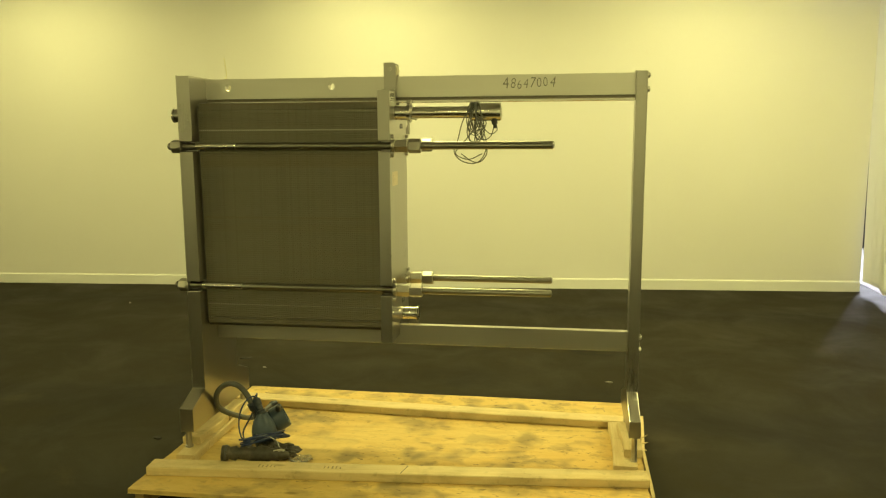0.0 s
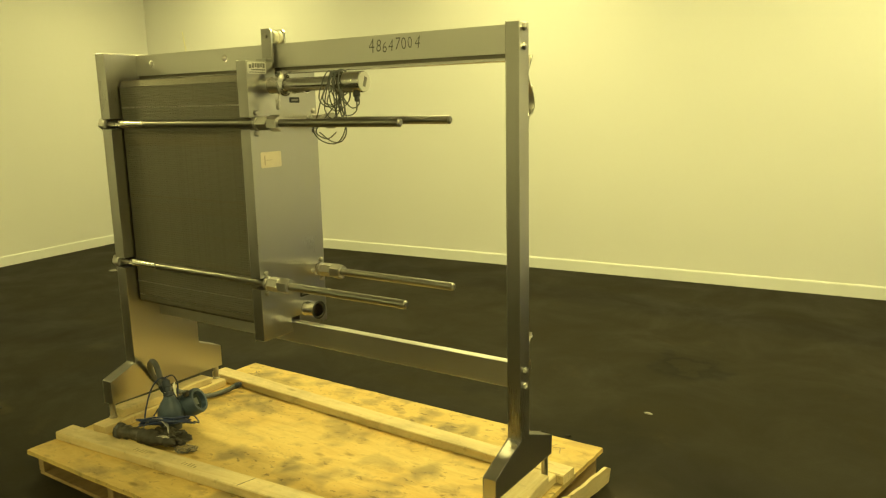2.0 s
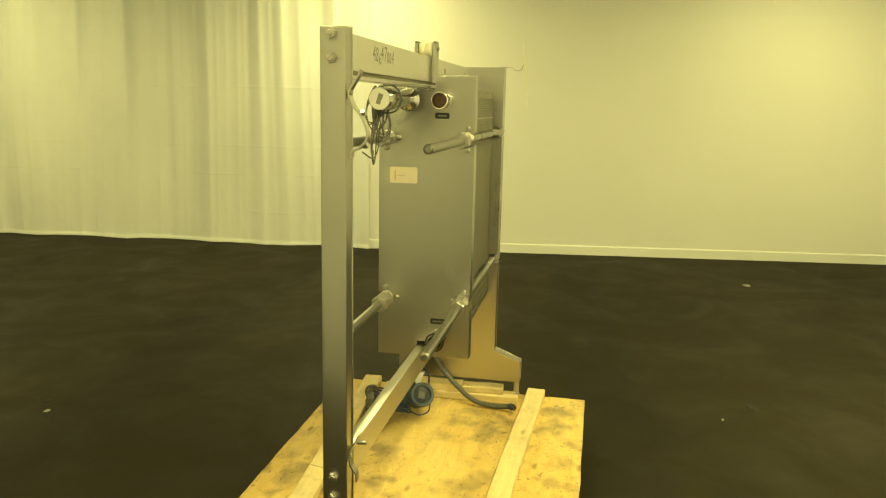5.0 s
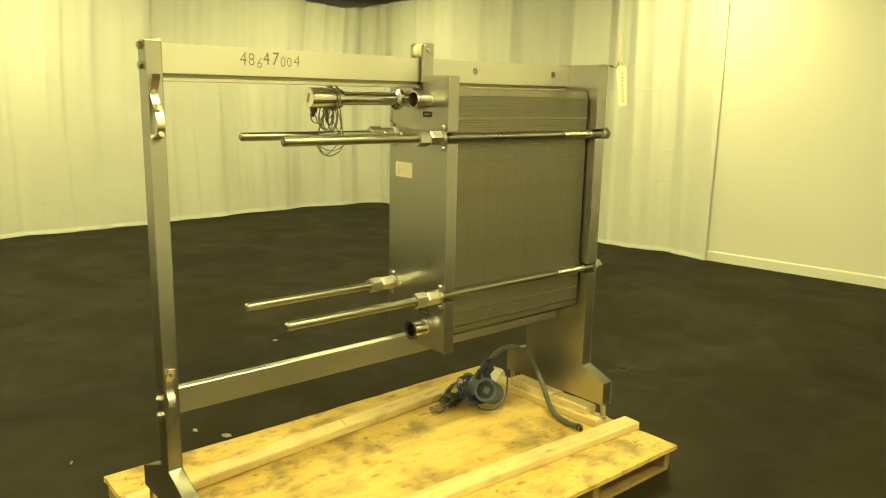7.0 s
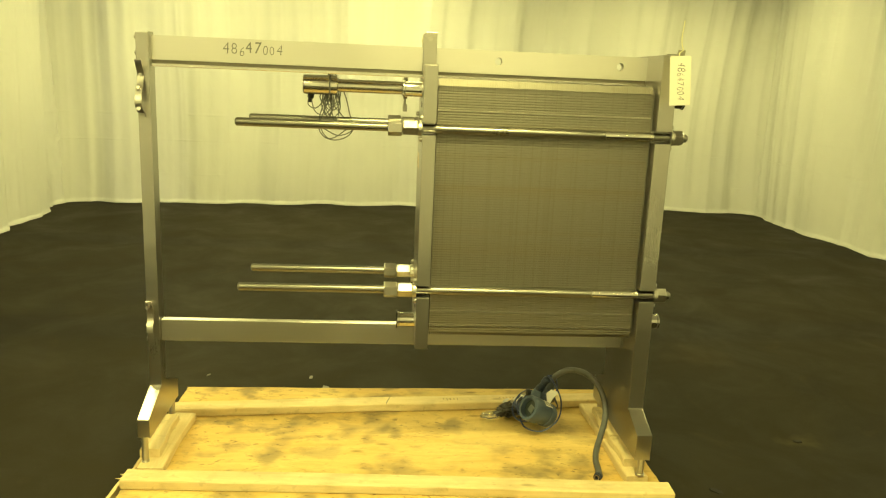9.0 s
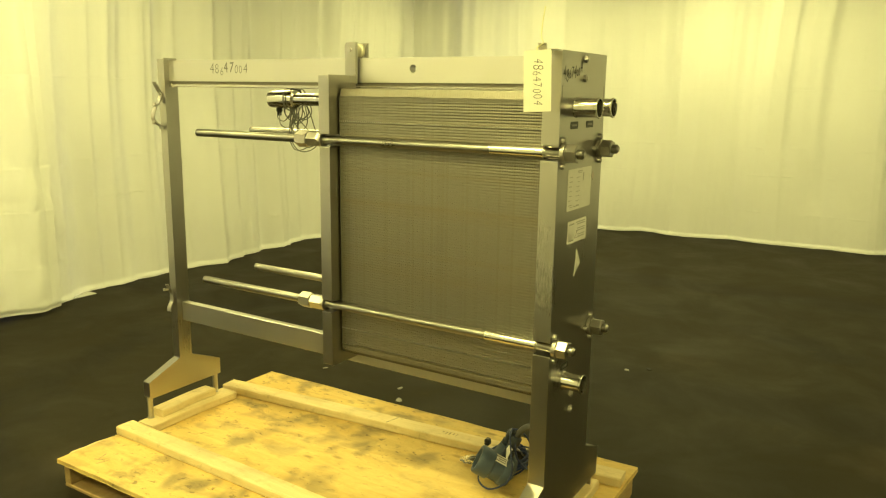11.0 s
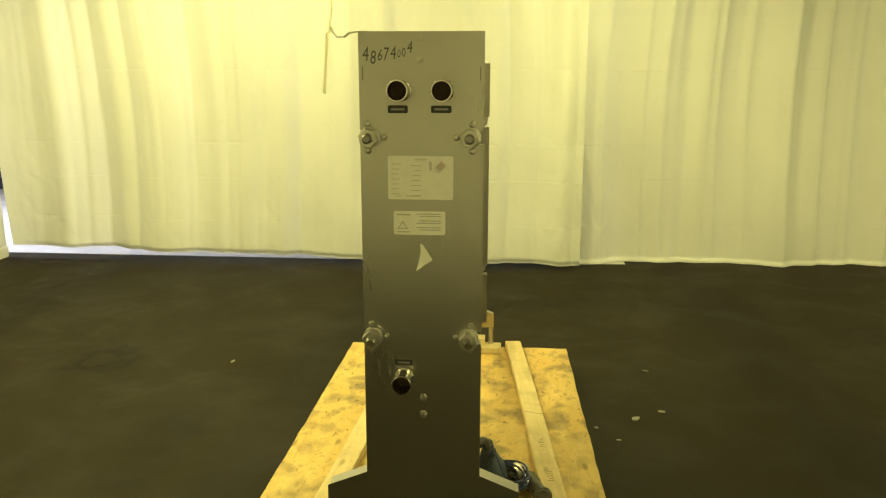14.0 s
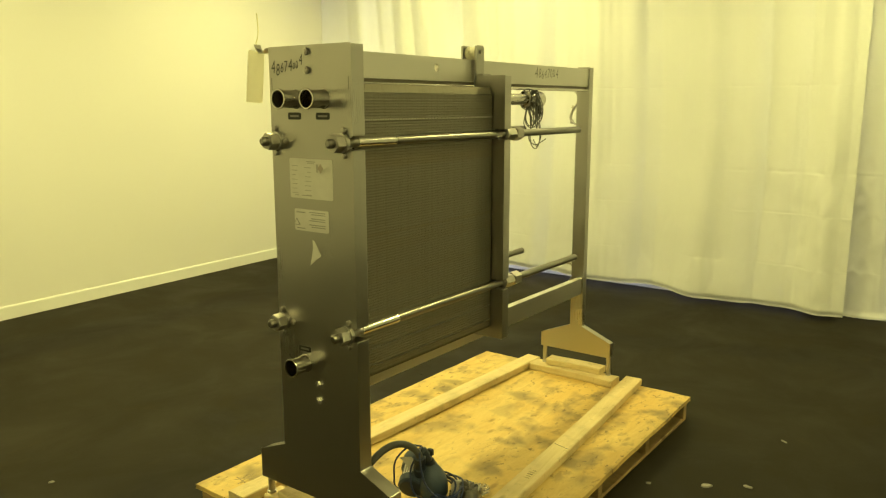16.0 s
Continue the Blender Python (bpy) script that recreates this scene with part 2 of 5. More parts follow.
    c = mixed(nt, ramp(nt, rust, [(0.60, (0, 0, 0)), (0.78, (0.6, 0.6, 0.6))]), c, (0.042, 0.029, 0.011))
    # dark tyre arcs
    arc = node(nt, "ShaderNodeTexWave", Scale=0.12, Distortion=3.0, Detail=2.0, Detail_Scale=0.5)
    arc.wave_type = "RINGS"
    nt.links.new(v, arc.inputs["Vector"])
    c = mixed(nt, ramp(nt, arc.outputs["Fac"], [(0.90, (0, 0, 0)), (0.97, (0.5, 0.5, 0.5))]), c, (0.010, 0.008, 0.006))
    c = mixed(nt, ramp(nt, fine, [(0.68, (0, 0, 0)), (0.82, (0.3, 0.3, 0.3))]), c, (0.036, 0.030, 0.022))
    nt.links.new(c, b.inputs["Base Color"])
    nt.links.new(ramp(nt, mid, [(0.3, (0.50, 0.50, 0.50)), (0.7, (0.72, 0.72, 0.72))]), b.inputs["Roughness"])
    b.inputs["Specular IOR Level"].default_value = 0.13
    bump(nt, b, fine, 0.3, 0.0010)
    return m


def wall_material(name, colour):
    m, nt, b = material(name)
    v = coords(nt)
    big = noise_tex(nt, v, 0.5, 3.0)
    fine = noise_tex(nt, v, 140.0, 2.0)
    c = mixed(nt, ramp(nt, big, [(0.35, (0, 0, 0)), (0.7, (1, 1, 1))]), tuple(x * 0.965 for x in colour), colour)
    nt.links.new(c, b.inputs["Base Color"])
    b.inputs["Roughness"].default_value = 0.55
    b.inputs["Specular IOR Level"].default_value = 0.3
    bump(nt, b, fine, 0.25, 0.0008)
    return m


def curtain_material():
    m, nt, b = material("white_curtain_sheet")
    v = coords(nt)
    big = noise_tex(nt, v, 0.8, 3.0)
    wr = noise_tex(nt, coords(nt, (1, 1, 0.45)), 5.5, 4.0, 0.45, 0.8)
    c = mixed(nt, ramp(nt, big, [(0.35, (0, 0, 0)), (0.7, (1, 1, 1))]), (0.76, 0.765, 0.76), (0.82, 0.825, 0.815))
    nt.links.new(c, b.inputs["Base Color"])
    b.inputs["Roughness"].default_value = 0.6
    b.inputs["Specular IOR Level"].default_value = 0.25
    bump(nt, b, wr, 0.5, 0.012)
    tr = nt.nodes.new("ShaderNodeBsdfTranslucent")
    tr.inputs[0].default_value = (0.7, 0.7, 0.69, 1)
    ms = nt.nodes.new("ShaderNodeMixShader")
    ms.inputs[0].default_value = 0.10
    nt.links.new(b.outputs[0], ms.inputs[1])
    nt.links.new(tr.outputs[0], ms.inputs[2])
    nt.links.new(ms.outputs[0], nt.nodes["Material Output"].inputs[0])
    return m


def glow(name, colour, strength):
    m, nt, b = material(name)
    b.inputs["Base Color"].default_value = (0.8, 0.8, 0.8, 1)
    b.inputs["Emission Color"].default_value = (*colour, 1)
    b.inputs["Emission Strength"].default_value = strength
    return m


FLOOR = floor_material()
WALL = wall_material("white_wall_paint", (0.80, 0.79, 0.77))
TRIM = wall_material("white_trim_paint", (0.82, 0.82, 0.80))
CURTAIN = curtain_material()
DIFFUSER = glow("lamp_diffuser", LAMP, 6.0)
DAYLIGHT = glow("daylight_sky", DAY, 6.0)
FLAKE = plain("pale_paper_scrap", (0.30, 0.285, 0.25), 0.7)
DIRT = plain("dark_dirt_crumb", (0.012, 0.01, 0.009), 0.8)


# ---- mesh helpers ----
def mesh_of(name, bm, mat, smooth=False):
    me = bpy.data.meshes.new(name)
    bmesh.ops.recalc_face_normals(bm, faces=bm.faces)
    bm.to_mesh(me)
    bm.free()
    for mt in (mat if isinstance(mat, (list, tuple)) else [mat]):
        me.materials.append(mt)
    if smooth:
        me.polygons.foreach_set("use_smooth", [True] * len(me.polygons))
        me.set_sharp_from_angle(angle=radians(38))
    return me


def thing(name, label, category, place=(0, 0, 0), group="", kind=""):
    ob = new(name)
    ob.location = place
    ob.empty_display_size = 0.05
    return tagged(ob, label, category, group, kind)


def part(name, bm, mat, parent=None, label="", smooth=False, at=None):
    ob = new(name, mesh_of(name, bm, mat, smooth))
    if at is not None:
        ob.matrix_basis = at
    ob.parent = parent
    if label:
        tagged(ob, label)
    return ob


def box(x0, x1, y0, y1, z0, z1, bevel=0.0, bm=None, index=0):
    bm = bm or bmesh.new()
    vs = bmesh.ops.create_cube(bm, size=1)["verts"]
    for v in vs:
        v.co = ((x0 + x1) / 2 + v.co.x * (x1 - x0), (y0 + y1) / 2 + v.co.y * (y1 - y0), (z0 + z1) / 2 + v.co.z * (z1 - z0))
    if index:
        for f in {f for v in vs for f in v.link_faces}:
            f.material_index = index
    if bevel:
        es = list({e for v in vs for e in v.link_edges})
        bmesh.ops.bevel(bm, geom=es, offset=bevel, segments=1, affect="EDGES", profile=0.5)
    return bm


def frame_of(d):
    d = Vector(d).normalized()
    a = Vector((0, 0, 1)) if abs(d.z) < 0.9 else Vector((1, 0, 0))
    u = d.cross(a).normalized()
    return d, u, d.cross(u).normalized()


def lathe(bm, origin, direction, profile, n=24, turn=0.0, closed=False):
    """Rings of (distance along direction, radius), joined; end rings are capped unless closed back on themselves."""
    d, u, w = frame_of(direction)
    o = Vector(origin)
    rings = []
    for t, r in profile:
        rings.append([bm.verts.new(o + d * t + (u * math.cos(turn + 2 * math.pi * k / n) + w * math.sin(turn + 2 * math.pi * k / n)) * r) for k in range(n)])
    pairs = list(zip(rings, rings[1:])) + ([(rings[-1], rings[0])] if closed else [])
    for a, b in pairs:
        for k in range(n):
            bm.faces.new((a[k], a[(k + 1) % n], b[(k + 1) % n], b[k]))
    if not closed:
        bm.faces.new(rings[0])
        bm.faces.new(rings[-1])
    return bm


def rod_mesh(bm, origin, direction, length, r, n=20, chamfer=0.0):
    c = chamfer
    prof = [(0, r), (length, r)] if not c else [(0, r - c), (c, r), (length - c, r), (length, r - c)]
    return lathe(bm, origin, direction, prof, n)


def hex_nut(bm, origin, direction, length, flats, turn=0.0):
    r = flats / 2 / math.cos(math.pi / 6)
    return lathe(bm, origin, direction, [(0, r * 0.93), (length * 0.08, r), (length * 0.92, r), (length, r * 0.93)], 6, turn)


def prism(bm, outline, axis, a, b):
    """A flat outline (in the two other axes) thickened from a to b along an axis."""
    def at(p, q):
        return {"x": (q, p[0], p[1]), "y": (p[0], q, p[1]), "z": (p[0], p[1], q)}[axis]
    lo = [bm.verts.new(at(p, a)) for p in outline]
    hi = [bm.verts.new(at(p, b)) for p in outline]
    n = len(outline)
    bm.faces.new(lo)
    bm.faces.new(hi)
    for k in range(n):
        bm.faces.new((lo[k], lo[(k + 1) % n], hi[(k + 1) % n], hi[k]))
    return bm


def soften(bm, width, angle=30):
    bm.normal_update()
    es = [e for e in bm.edges if len(e.link_faces) == 2 and e.calc_face_angle(0) > radians(angle)]
    bmesh.ops.bevel(bm, geom=es, offset=width, segments=2, affect="EDGES", profile=0.6)
    return bm


def spline(points, step=0.02, loop=False):
    """Points along a Catmull-Rom curve."""
    p = [Vector(q) for q in points]
    n = len(p)
    out = []
    for i in range(n if loop else n - 1):
        p0, p1, p2, p3 = (p[(i - 1) % n] if loop or i else p[0] * 2 - p[1]), p[i], p[(i + 1) % n], (p[(i + 2) % n] if loop or i + 2 < n else p[-1] * 2 - p[-2])
        m = max(2, int((p2 - p1).length / step))
        for k in range(m):
            t = k / m
            out.append(0.5 * (2 * p1 + (p2 - p0) * t + (2 * p0 - 5 * p1 + 4 * p2 - p3) * t * t + (3 * p1 - p0 - 3 * p2 + p3) * t ** 3))
    if not loop:
        out.append(p[-1])
    return out


def sweep(bm, pts, r, n=8, loop=False):
    """A round tube along points."""
    rings = []
    m = len(pts)
    up = None
    for i, q in enumerate(pts):
        d = (pts[(i + 1) % m] - pts[i - 1]) if loop else (pts[min(i + 1, m - 1)] - pts[max(i - 1, 0)])
        d = d.normalized()
        if up is None:
            _, up, _ = frame_of(d)
        up = (up - d * up.dot(d)).normalized()
        w = d.cross(up)
        rings.append([bm.verts.new(q + (up * math.cos(2 * math.pi * k / n) + w * math.sin(2 * math.pi * k / n)) * r) for k in range(n)])
    for i in range(m if loop else m - 1):
        a, b = rings[i], rings[(i + 1) % m]
        for k in range(n):
            bm.faces.new((a[k], a[(k + 1) % n], b[(k + 1) % n], b[k]))
    if not loop:
        bm.faces.new(rings[0])
        bm.faces.new(rings[-1])
    return bm


def strap(bm, pts, across, thick):
    """A bent flat strip: a centre line, a width vector and a thickness."""
    pts = [Vector(p) for p in pts]
    wv = Vector(across) / 2
    rows = []
    for i, q in enumerate(pts):
        d = (pts[min(i + 1, len(pts) - 1)] - pts[max(i - 1, 0)]).normalized()
        nrm = d.cross(wv).normalized() * thick / 2
        rows.append([bm.verts.new(q + s * wv + t * nrm) for s, t in ((-1, -1), (1, -1), (1, 1), (-1, 1))])
    for a, b in zip(rows, rows[1:]):
        for k in range(4):
            bm.faces.new((a[k], a[(k + 1) % 4], b[(k + 1) % 4], b[k]))
    bm.faces.new(rows[0])
    bm.faces.new(rows[-1])
    return bm


def lettering(text, height, seed, slope=0.0, sizes=None, lifts=None, bold=()):
    """Hand-lettered characters in the plane x (along), z (up), as one flat mesh, from the built-in font."""
    rnd = random.Random(seed)
    bm = bmesh.new()
    x = 0.0
    for i, ch in enumerate(text):
        cu = bpy.data.curves.new("glyph", "FONT")
        cu.body, cu.size, cu.extrude = ch, height * 1.38, 0.0
        cu.offset = 0.0 if i in bold else -0.0009
        ob = bpy.data.objects.new("glyph", cu)
        scene.collection.objects.link(ob)
        bpy.context.view_layer.update()
        me = bpy.data.meshes.new_from_object(ob)
        wd = max((v.co.x for v in me.vertices), default=height * 0.5)
        tilt, lift, sc = rnd.uniform(-0.04, 0.24), (lifts[i] if lifts else rnd.uniform(-0.10, 0.10)) * height, sizes[i] if sizes else rnd.uniform(0.88, 1.1)
        tmp = bmesh.new()
        tmp.from_mesh(me)
        for v in tmp.verts:
            px, pz = v.co.x * sc * 0.92, v.co.y * sc
            v.co = (x + px + pz * tilt, 0, pz + lift + slope * x)
        tmp.to_mesh(me)
        tmp.free()
        bm.from_mesh(me)
        bpy.data.objects.remove(ob)
        bpy.data.meshes.remove(me)
        bpy.data.curves.remove(cu)
        x += wd * sc * 0.92 + height * 0.16
    ext = bmesh.ops.extrude_face_region(bm, geom=list(bm.faces))
    for v in ext["geom"]:
        if isinstance(v, bmesh.types.BMVert):
            v.co.y -= 0.0002
    return bm, x


# ---- structure ----
def structure(name, bm, mat, label, category, parent=None):
    ob = part(name, bm, mat, parent)
    return tagged(ob, label, category, "", "structure")


structure("floor", box(-9.0, 9.3, -7.5, 11.5, -0.12, 0.0), FLOOR, "dark brown painted concrete floor, scuffed and dusty", "floor")
# slab colour raised to carry the daylight that shows under the curtain hem
structure("floor_hall", box(2.93, 8.99, 2.0, 10.89, -0.002, 0.004), plain("pale_daylit_floor", (0.60, 0.59, 0.57), 0.8, 0.0, 0.2, 3.0), "pale floor of the hall behind the curtain, its colour lifted for daylight", "floor")
structure("ceiling", box(-9.0, 9.3, -7.5, 11.5, 3.3, 3.45), WALL, "plain white painted ceiling above the room", "ceiling")


def wall_run(name, p, q, z0, z1, depth, mat, label, category):
    """A straight wall from p to q (plan), thickened to the left of its run."""
    p, q = Vector(p), Vector(q)
    d = (q - p).normalized()
    nrm = Vector((-d.y, d.x)) * depth
    bm = prism(bmesh.new(), [tuple(p), tuple(q), tuple(q + nrm), tuple(p + nrm)], "z", z0, z1)
    return structure(name, bm, mat, label, category)


NW, NE, WS = (-7.01, 7.225), (2.77, 7.885), (-6.225, 1.53)
wall_run("wall_north", NE, NW, 0, 3.3, -0.14, WALL, "smooth white painted wall with a white baseboard", "wall")
wall_run("wall_west", NW, WS, 0, 3.3, -0.14, WALL, "smooth white painted wall ending at a curtain", "wall")


def baseboard(name, p, q):
    p, q = Vector(p), Vector(q)
    d = (q - p).normalized()
    nrm = Vector((-d.y, d.x))
    bm = bmesh.new()
    rows = []
    for e in (p, q):
        rows.append([bm.verts.new((*(e + nrm * o), z)) for o, z in ((-0.002, 0.0), (0.013, 0.0), (0.013, 0.092), (0.008, 0.102), (-0.002, 0.104))])
    for k in range(5):
        bm.faces.new((rows[0][k], rows[0][(k + 1) % 5], rows[1][(k + 1) % 5], rows[1][k]))
    bm.faces.new(rows[0])
    bm.faces.new(rows[1])
    structure(name, bm, TRIM, "white painted baseboard along the foot of the wall", "baseboard")


baseboard("baseboard_north", NE, NW)
baseboard("baseboard_west", (NW[0] + 0.002, NW[1] - 0.014), WS)
HALL_DARK = plain("dark_blue_hall_wall", (0.035, 0.035, 0.060), 0.6)
# plain walls that close the hall beyond the curtains
wall_run("wall_outer_west", (-8.6, -6.6), (-8.6, 10.9), 0, 3.3, 0.15, WALL, "plain far wall of the hall behind the curtain", "wall")
wall_run("wall_outer_south", (9.0, -6.6), (-8.6, -6.6), 0, 3.3, 0.15, WALL, "plain far wall of the hall behind the curtain", "wall")
wall_run("wall_outer_east", (9.0, 10.9), (9.0, -6.6), 0, 3.3, 0.15, WALL, "plain far wall of the hall behind the curtain", "wall")
wall_run("wall_outer_north_1", (-8.6, 10.9), (2.9, 10.9), 0, 3.3, 0.15, WALL, "plain far wall of the hall behind the room", "wall")
wall_run("wall_outer_north_2", (4.3, 10.9), (9.0, 10.9), 0, 3.3, 0.15, HALL_DARK, "dark blue far wall of the hall behind the room", "wall")
wall_run("wall_outer_north_3", (2.9, 10.9), (4.3, 10.9), 0, 1.55, 0.15, HALL_DARK, "dark blue wall below the daylit window", "wall")
wall_run("wall_outer_north_4", (2.9, 10.9), (4.3, 10.9), 2.20, 3.3, 0.15, WALL, "plain wall above the daylit window", "wall")
win = thing("window_1", "white framed window full of daylight behind the curtain", "window", (3.6, 10.97, 1.875), "", "structure")
part("window_frame", box(-0.70, -0.66, -0.03, 0.03, -0.325, 0.325, 0.004), TRIM, win)
part("window_frame", box(0.66, 0.70, -0.03, 0.03, -0.325, 0.325, 0.004), TRIM, win)
part("window_frame", box(-0.66, 0.66, -0.03, 0.03, 0.285, 0.325, 0.004), TRIM, win)
part("window_sill", box(-0.66, 0.66, -0.05, 0.03, -0.325, -0.285, 0.004), TRIM, win)
part("backdrop", box(-0.66, 0.66, 0.04, 0.05, -0.285, 0.285), DAYLIGHT, win, "bright daylight sky")
area_lamp("window_daylight", (3.6, 10.85, 1.87), (-90, 0, 0), 1.3, 0.6, 290, DAY)


def curtain(name, plan, z_top, hem, seed, label, slant0=0.0, amp=1.0, sag=None, crumple=0.0):
    """A hanging sheet along a plan line with uneven folds, fold-line creases and a wavy hem."""
    rnd = random.Random(seed)
    line = spline([(x, y, 0) for x, y in plan], 0.017)
    n = len(line)
    s = [0.0]
    for a, b in zip(line, line[1:]):
        s.append(s[-1] + (b - a).length)
    total = s[-1]
    creases = [0.36, 0.78, 1.10, 1.75]
    zs = {0.0, 0.012, 0.022, 0.03}
    z = 0.06
    while z < z_top:
        zs.add(round(z, 3))
        z += 0.036
    for c in creases:
        zs |= {c - 0.014, c - 0.004, c + 0.004, c + 0.014}
    zs = sorted(q for q in zs if q < z_top) + [z_top]
    folds = [(rnd.uniform(0, 6.3), rnd.uniform(0.55, 1.0), rnd.uniform(0.35, 1.3)) for _ in range(5)]
    waves = [0.95, 0.52, 0.31, 0.19, 0.12]
    size = [0.036, 0.036, 0.025, 0.008, 0.0025]
    ox = rnd.uniform(0, 50)
    bm = bmesh.new()
    grid = []
    for zi in zs:
        row = []
        h = zi / z_top
        for i, p in enumerate(line):
            d = (line[min(i + 1, n - 1)] - line[max(i - 1, 0)]).normalized()
            nrm = Vector((-d.y, d.x, 0))
            u = s[i]
            wob = noise.noise(Vector((u * 0.5 + ox, h * 0.9, 1.7))) * 0.20 + noise.noise(Vector((u * 1.7 + ox, h * 0.4, 5.2))) * 0.10
            off = 0.0
            for (ph, k, q), wl, sz in zip(folds, waves, size):
                gate = 0.60 + 1.30 * abs(noise.noise(Vector((u * 0.8 + ph * 3, h * 0.7 + q, ox))))
                grow = (0.80 + 0.45 * h) if wl < 0.4 else (0.9 + 0.25 * h)
                a = 2 * math.pi * (u + wob) / wl + ph
                shape = math.sin(a) if wl > 0.6 else 0.30 * math.sin(a) + 0.90 * (0.62 - abs(math.sin(a / 2)) ** 0.7)
                off += sz * k * gate * grow * shape
            off += 0.040 * noise.noise(Vector((u * 1.3 + ox, h * 0.7, 0.3))) + 0.005 * noise.noise(Vector((u * 6 + ox, zi * 2.0, 9.0)))
            for ci, c in enumerate(creases):
                if abs(zi - c) < 0.006 and noise.noise(Vector((u * 2.6 + 7.3 * ci, ox, 0.5))) > -0.12:
                    off += (0.0016 + 0.004 * noise.noise(Vector((u * 4.1, ox, 3.5 + ci)))) / amp if zi > c else -0.0006 / amp
            # handling crumples: sharp ridges, stronger near the floor and at a loose corner
            far = min(u, total - u)
            rough = (0.30 + 0.55 * max(0.0, 1 - zi / 1.3)) * (0.5 + 1.1 * max(0.0, noise.noise(Vector((u * 0.7 + ox, zi * 0.6, 6.1))))) 
            loose = crumple * max(0.0, 1 - far / 0.9) * max(0.0, 1 - abs(zi - 0.8) / 1.6)
            for fq, am, sd in ((2.7, 0.0045 * rough, 2.2), (6.3, 0.004 * rough, 8.4), (8.5, 0.0030 * loose, 3.3), (4.4, 0.0055 * loose, 5.5)):
                rg = 1 - abs(noise.noise(Vector((u * fq + zi * fq * 0.45 + ox, zi * fq * 0.8 - u * fq * 0.3, sd)))) * 3.2
                off += am * max(0.0, rg) ** 2.0
            if zi < 0.025:
                off += 0.006
            hm = hem(u / total) if callable(hem) else hem
            lift = (hm + 0.010 * noise.noise(Vector((u * 1.1 + ox, 0, 4)))) * max(0.0, 1 - zi / 0.6)
            zz = zi + lift
            if sag:
                zz -= sag(u / total) * h * h
            if slant0:
                off *= min(1.0, u / 0.7)
            q = p + nrm * (off * amp)
            if slant0:
                q += d * (slant0 * max(0, 1 - h * 1.9) * max(0.0, 1 - u / 1.6))
            row.append(bm.verts.new((q.x, q.y, zz)))
        grid.append(row)
    for a, b in zip(grid, grid[1:]):
        for i in range(n - 1):
            bm.faces.new((a[i], a[i + 1], b[i + 1], b[i]))
    me = bpy.data.meshes.new(name)
    bm.to_mesh(me)
    bm.free()
    me.materials.append(CURTAIN)
    me.polygons.foreach_set("use_smooth", [True] * len(me.polygons))
    ob = new(name, me)
    return tagged(ob, label, "curtain", "curtains round the room")


CURT_TOP = 2.93
curtain("curtain", [(-6.195, 1.59), (-6.165, 1.0), (-6.05, 0.3), (-6.05, -0.7), (-5.94, -1.8), (-5.82, -2.78), (-5.86, -3.80), (-5.90, -4.10)], CURT_TOP, 0.006, 3, "white plastic sheet curtain with loose folds beside the wall", 0, 1.05)
curtain("curtain", [(-6.11, -3.74), (-5.75, -3.79), (-5.2, -3.88), (-4.5, -3.91), (-2.8, -3.76), (-1.0, -3.62), (0.7, -3.50), (2.0, -3.37), (2.8, -3.23), (3.24, -3.12), (3.54, -3.07)], CURT_TOP, 0.006, 8, "long white plastic sheet curtain with deep upright folds", 0, 1.35, lambda q: 0.10 * max(0.0, 1 - abs(q - 0.09) / 0.09))
curtain("curtain", [(3.30, -3.42), (3.22, -3.12), (3.12, -2.5), (3.03, -1.75), (3.08, -0.6), (3.02, 0.5), (3.04, 1.5), (2.93, 2.15), (2.89, 2.75)], CURT_TOP, 0.006, 15, "white plastic sheet curtain creased from folding, hanging to the floor", 0, 1.7, None, 2.6)
curtain("curtain", [(2.766, 7.883), (2.78, 7.0), (2.745, 6.2), (2.755, 5.1), (2.745, 3.8), (2.75, 3.0), (2.768, 2.445)], CURT_TOP, lambda q: 0.034 + 0.082 * max(0.0, 1 - q / 0.85), 21, "white plastic sheet curtain with a loose lower corner", 0.07, 1.75, None, 1.5)

# ceiling lamps that light the room
def ceiling_lamp(x, y, turn, watts):
    lamp = thing("ceiling_light", "white ceiling light with a glowing flat diffuser", "ceiling light", (x, y, 3.22), "ceiling lights")
    lamp.rotation_euler = (0, 0, radians(turn))
    part("frame", box(-0.64, 0.64, -0.17, 0.17, 0.02, 0.08, 0.006), TRIM, lamp)
    part("diffuser", box(-0.60, 0.60, -0.13, 0.13, 0.0, 0.02), DIFFUSER, lamp)
    area_lamp("ceiling_light_lamp", (x, y, 3.20), (0, 0, turn), 1.2, 0.26, watts, LAMP)


for lx, ly, lt, lw in ((-5.1, 6.2, 0, 38), (-1.9, 6.5, 0, 32), (1.3, 6.5, 0, 36), (1.7, 5.0, 90, 36), (-5.0, 1.7, 0, 58), (-1.0, 4.8, 0, 84), (1.4, 2.2, 90, 58), (-4.2, -2.3, 0, 40), (-1.0, -2.3, 0, 54), (1.4, -1.9, 90, 46)):
    ceiling_lamp(lx, ly, lt, lw)

# ---- pallet ----
DECK_Z = 0.125
pallet = thing("pallet", "low wooden pallet with a scuffed plywood deck and pine stringers", "pallet", (-0.82, 3.38, 0))


def local(bm, origin=(-0.82, 3.38, 0)):
    bmesh.ops.translate(bm, verts=bm.verts, vec=-Vector(origin))
    return bm


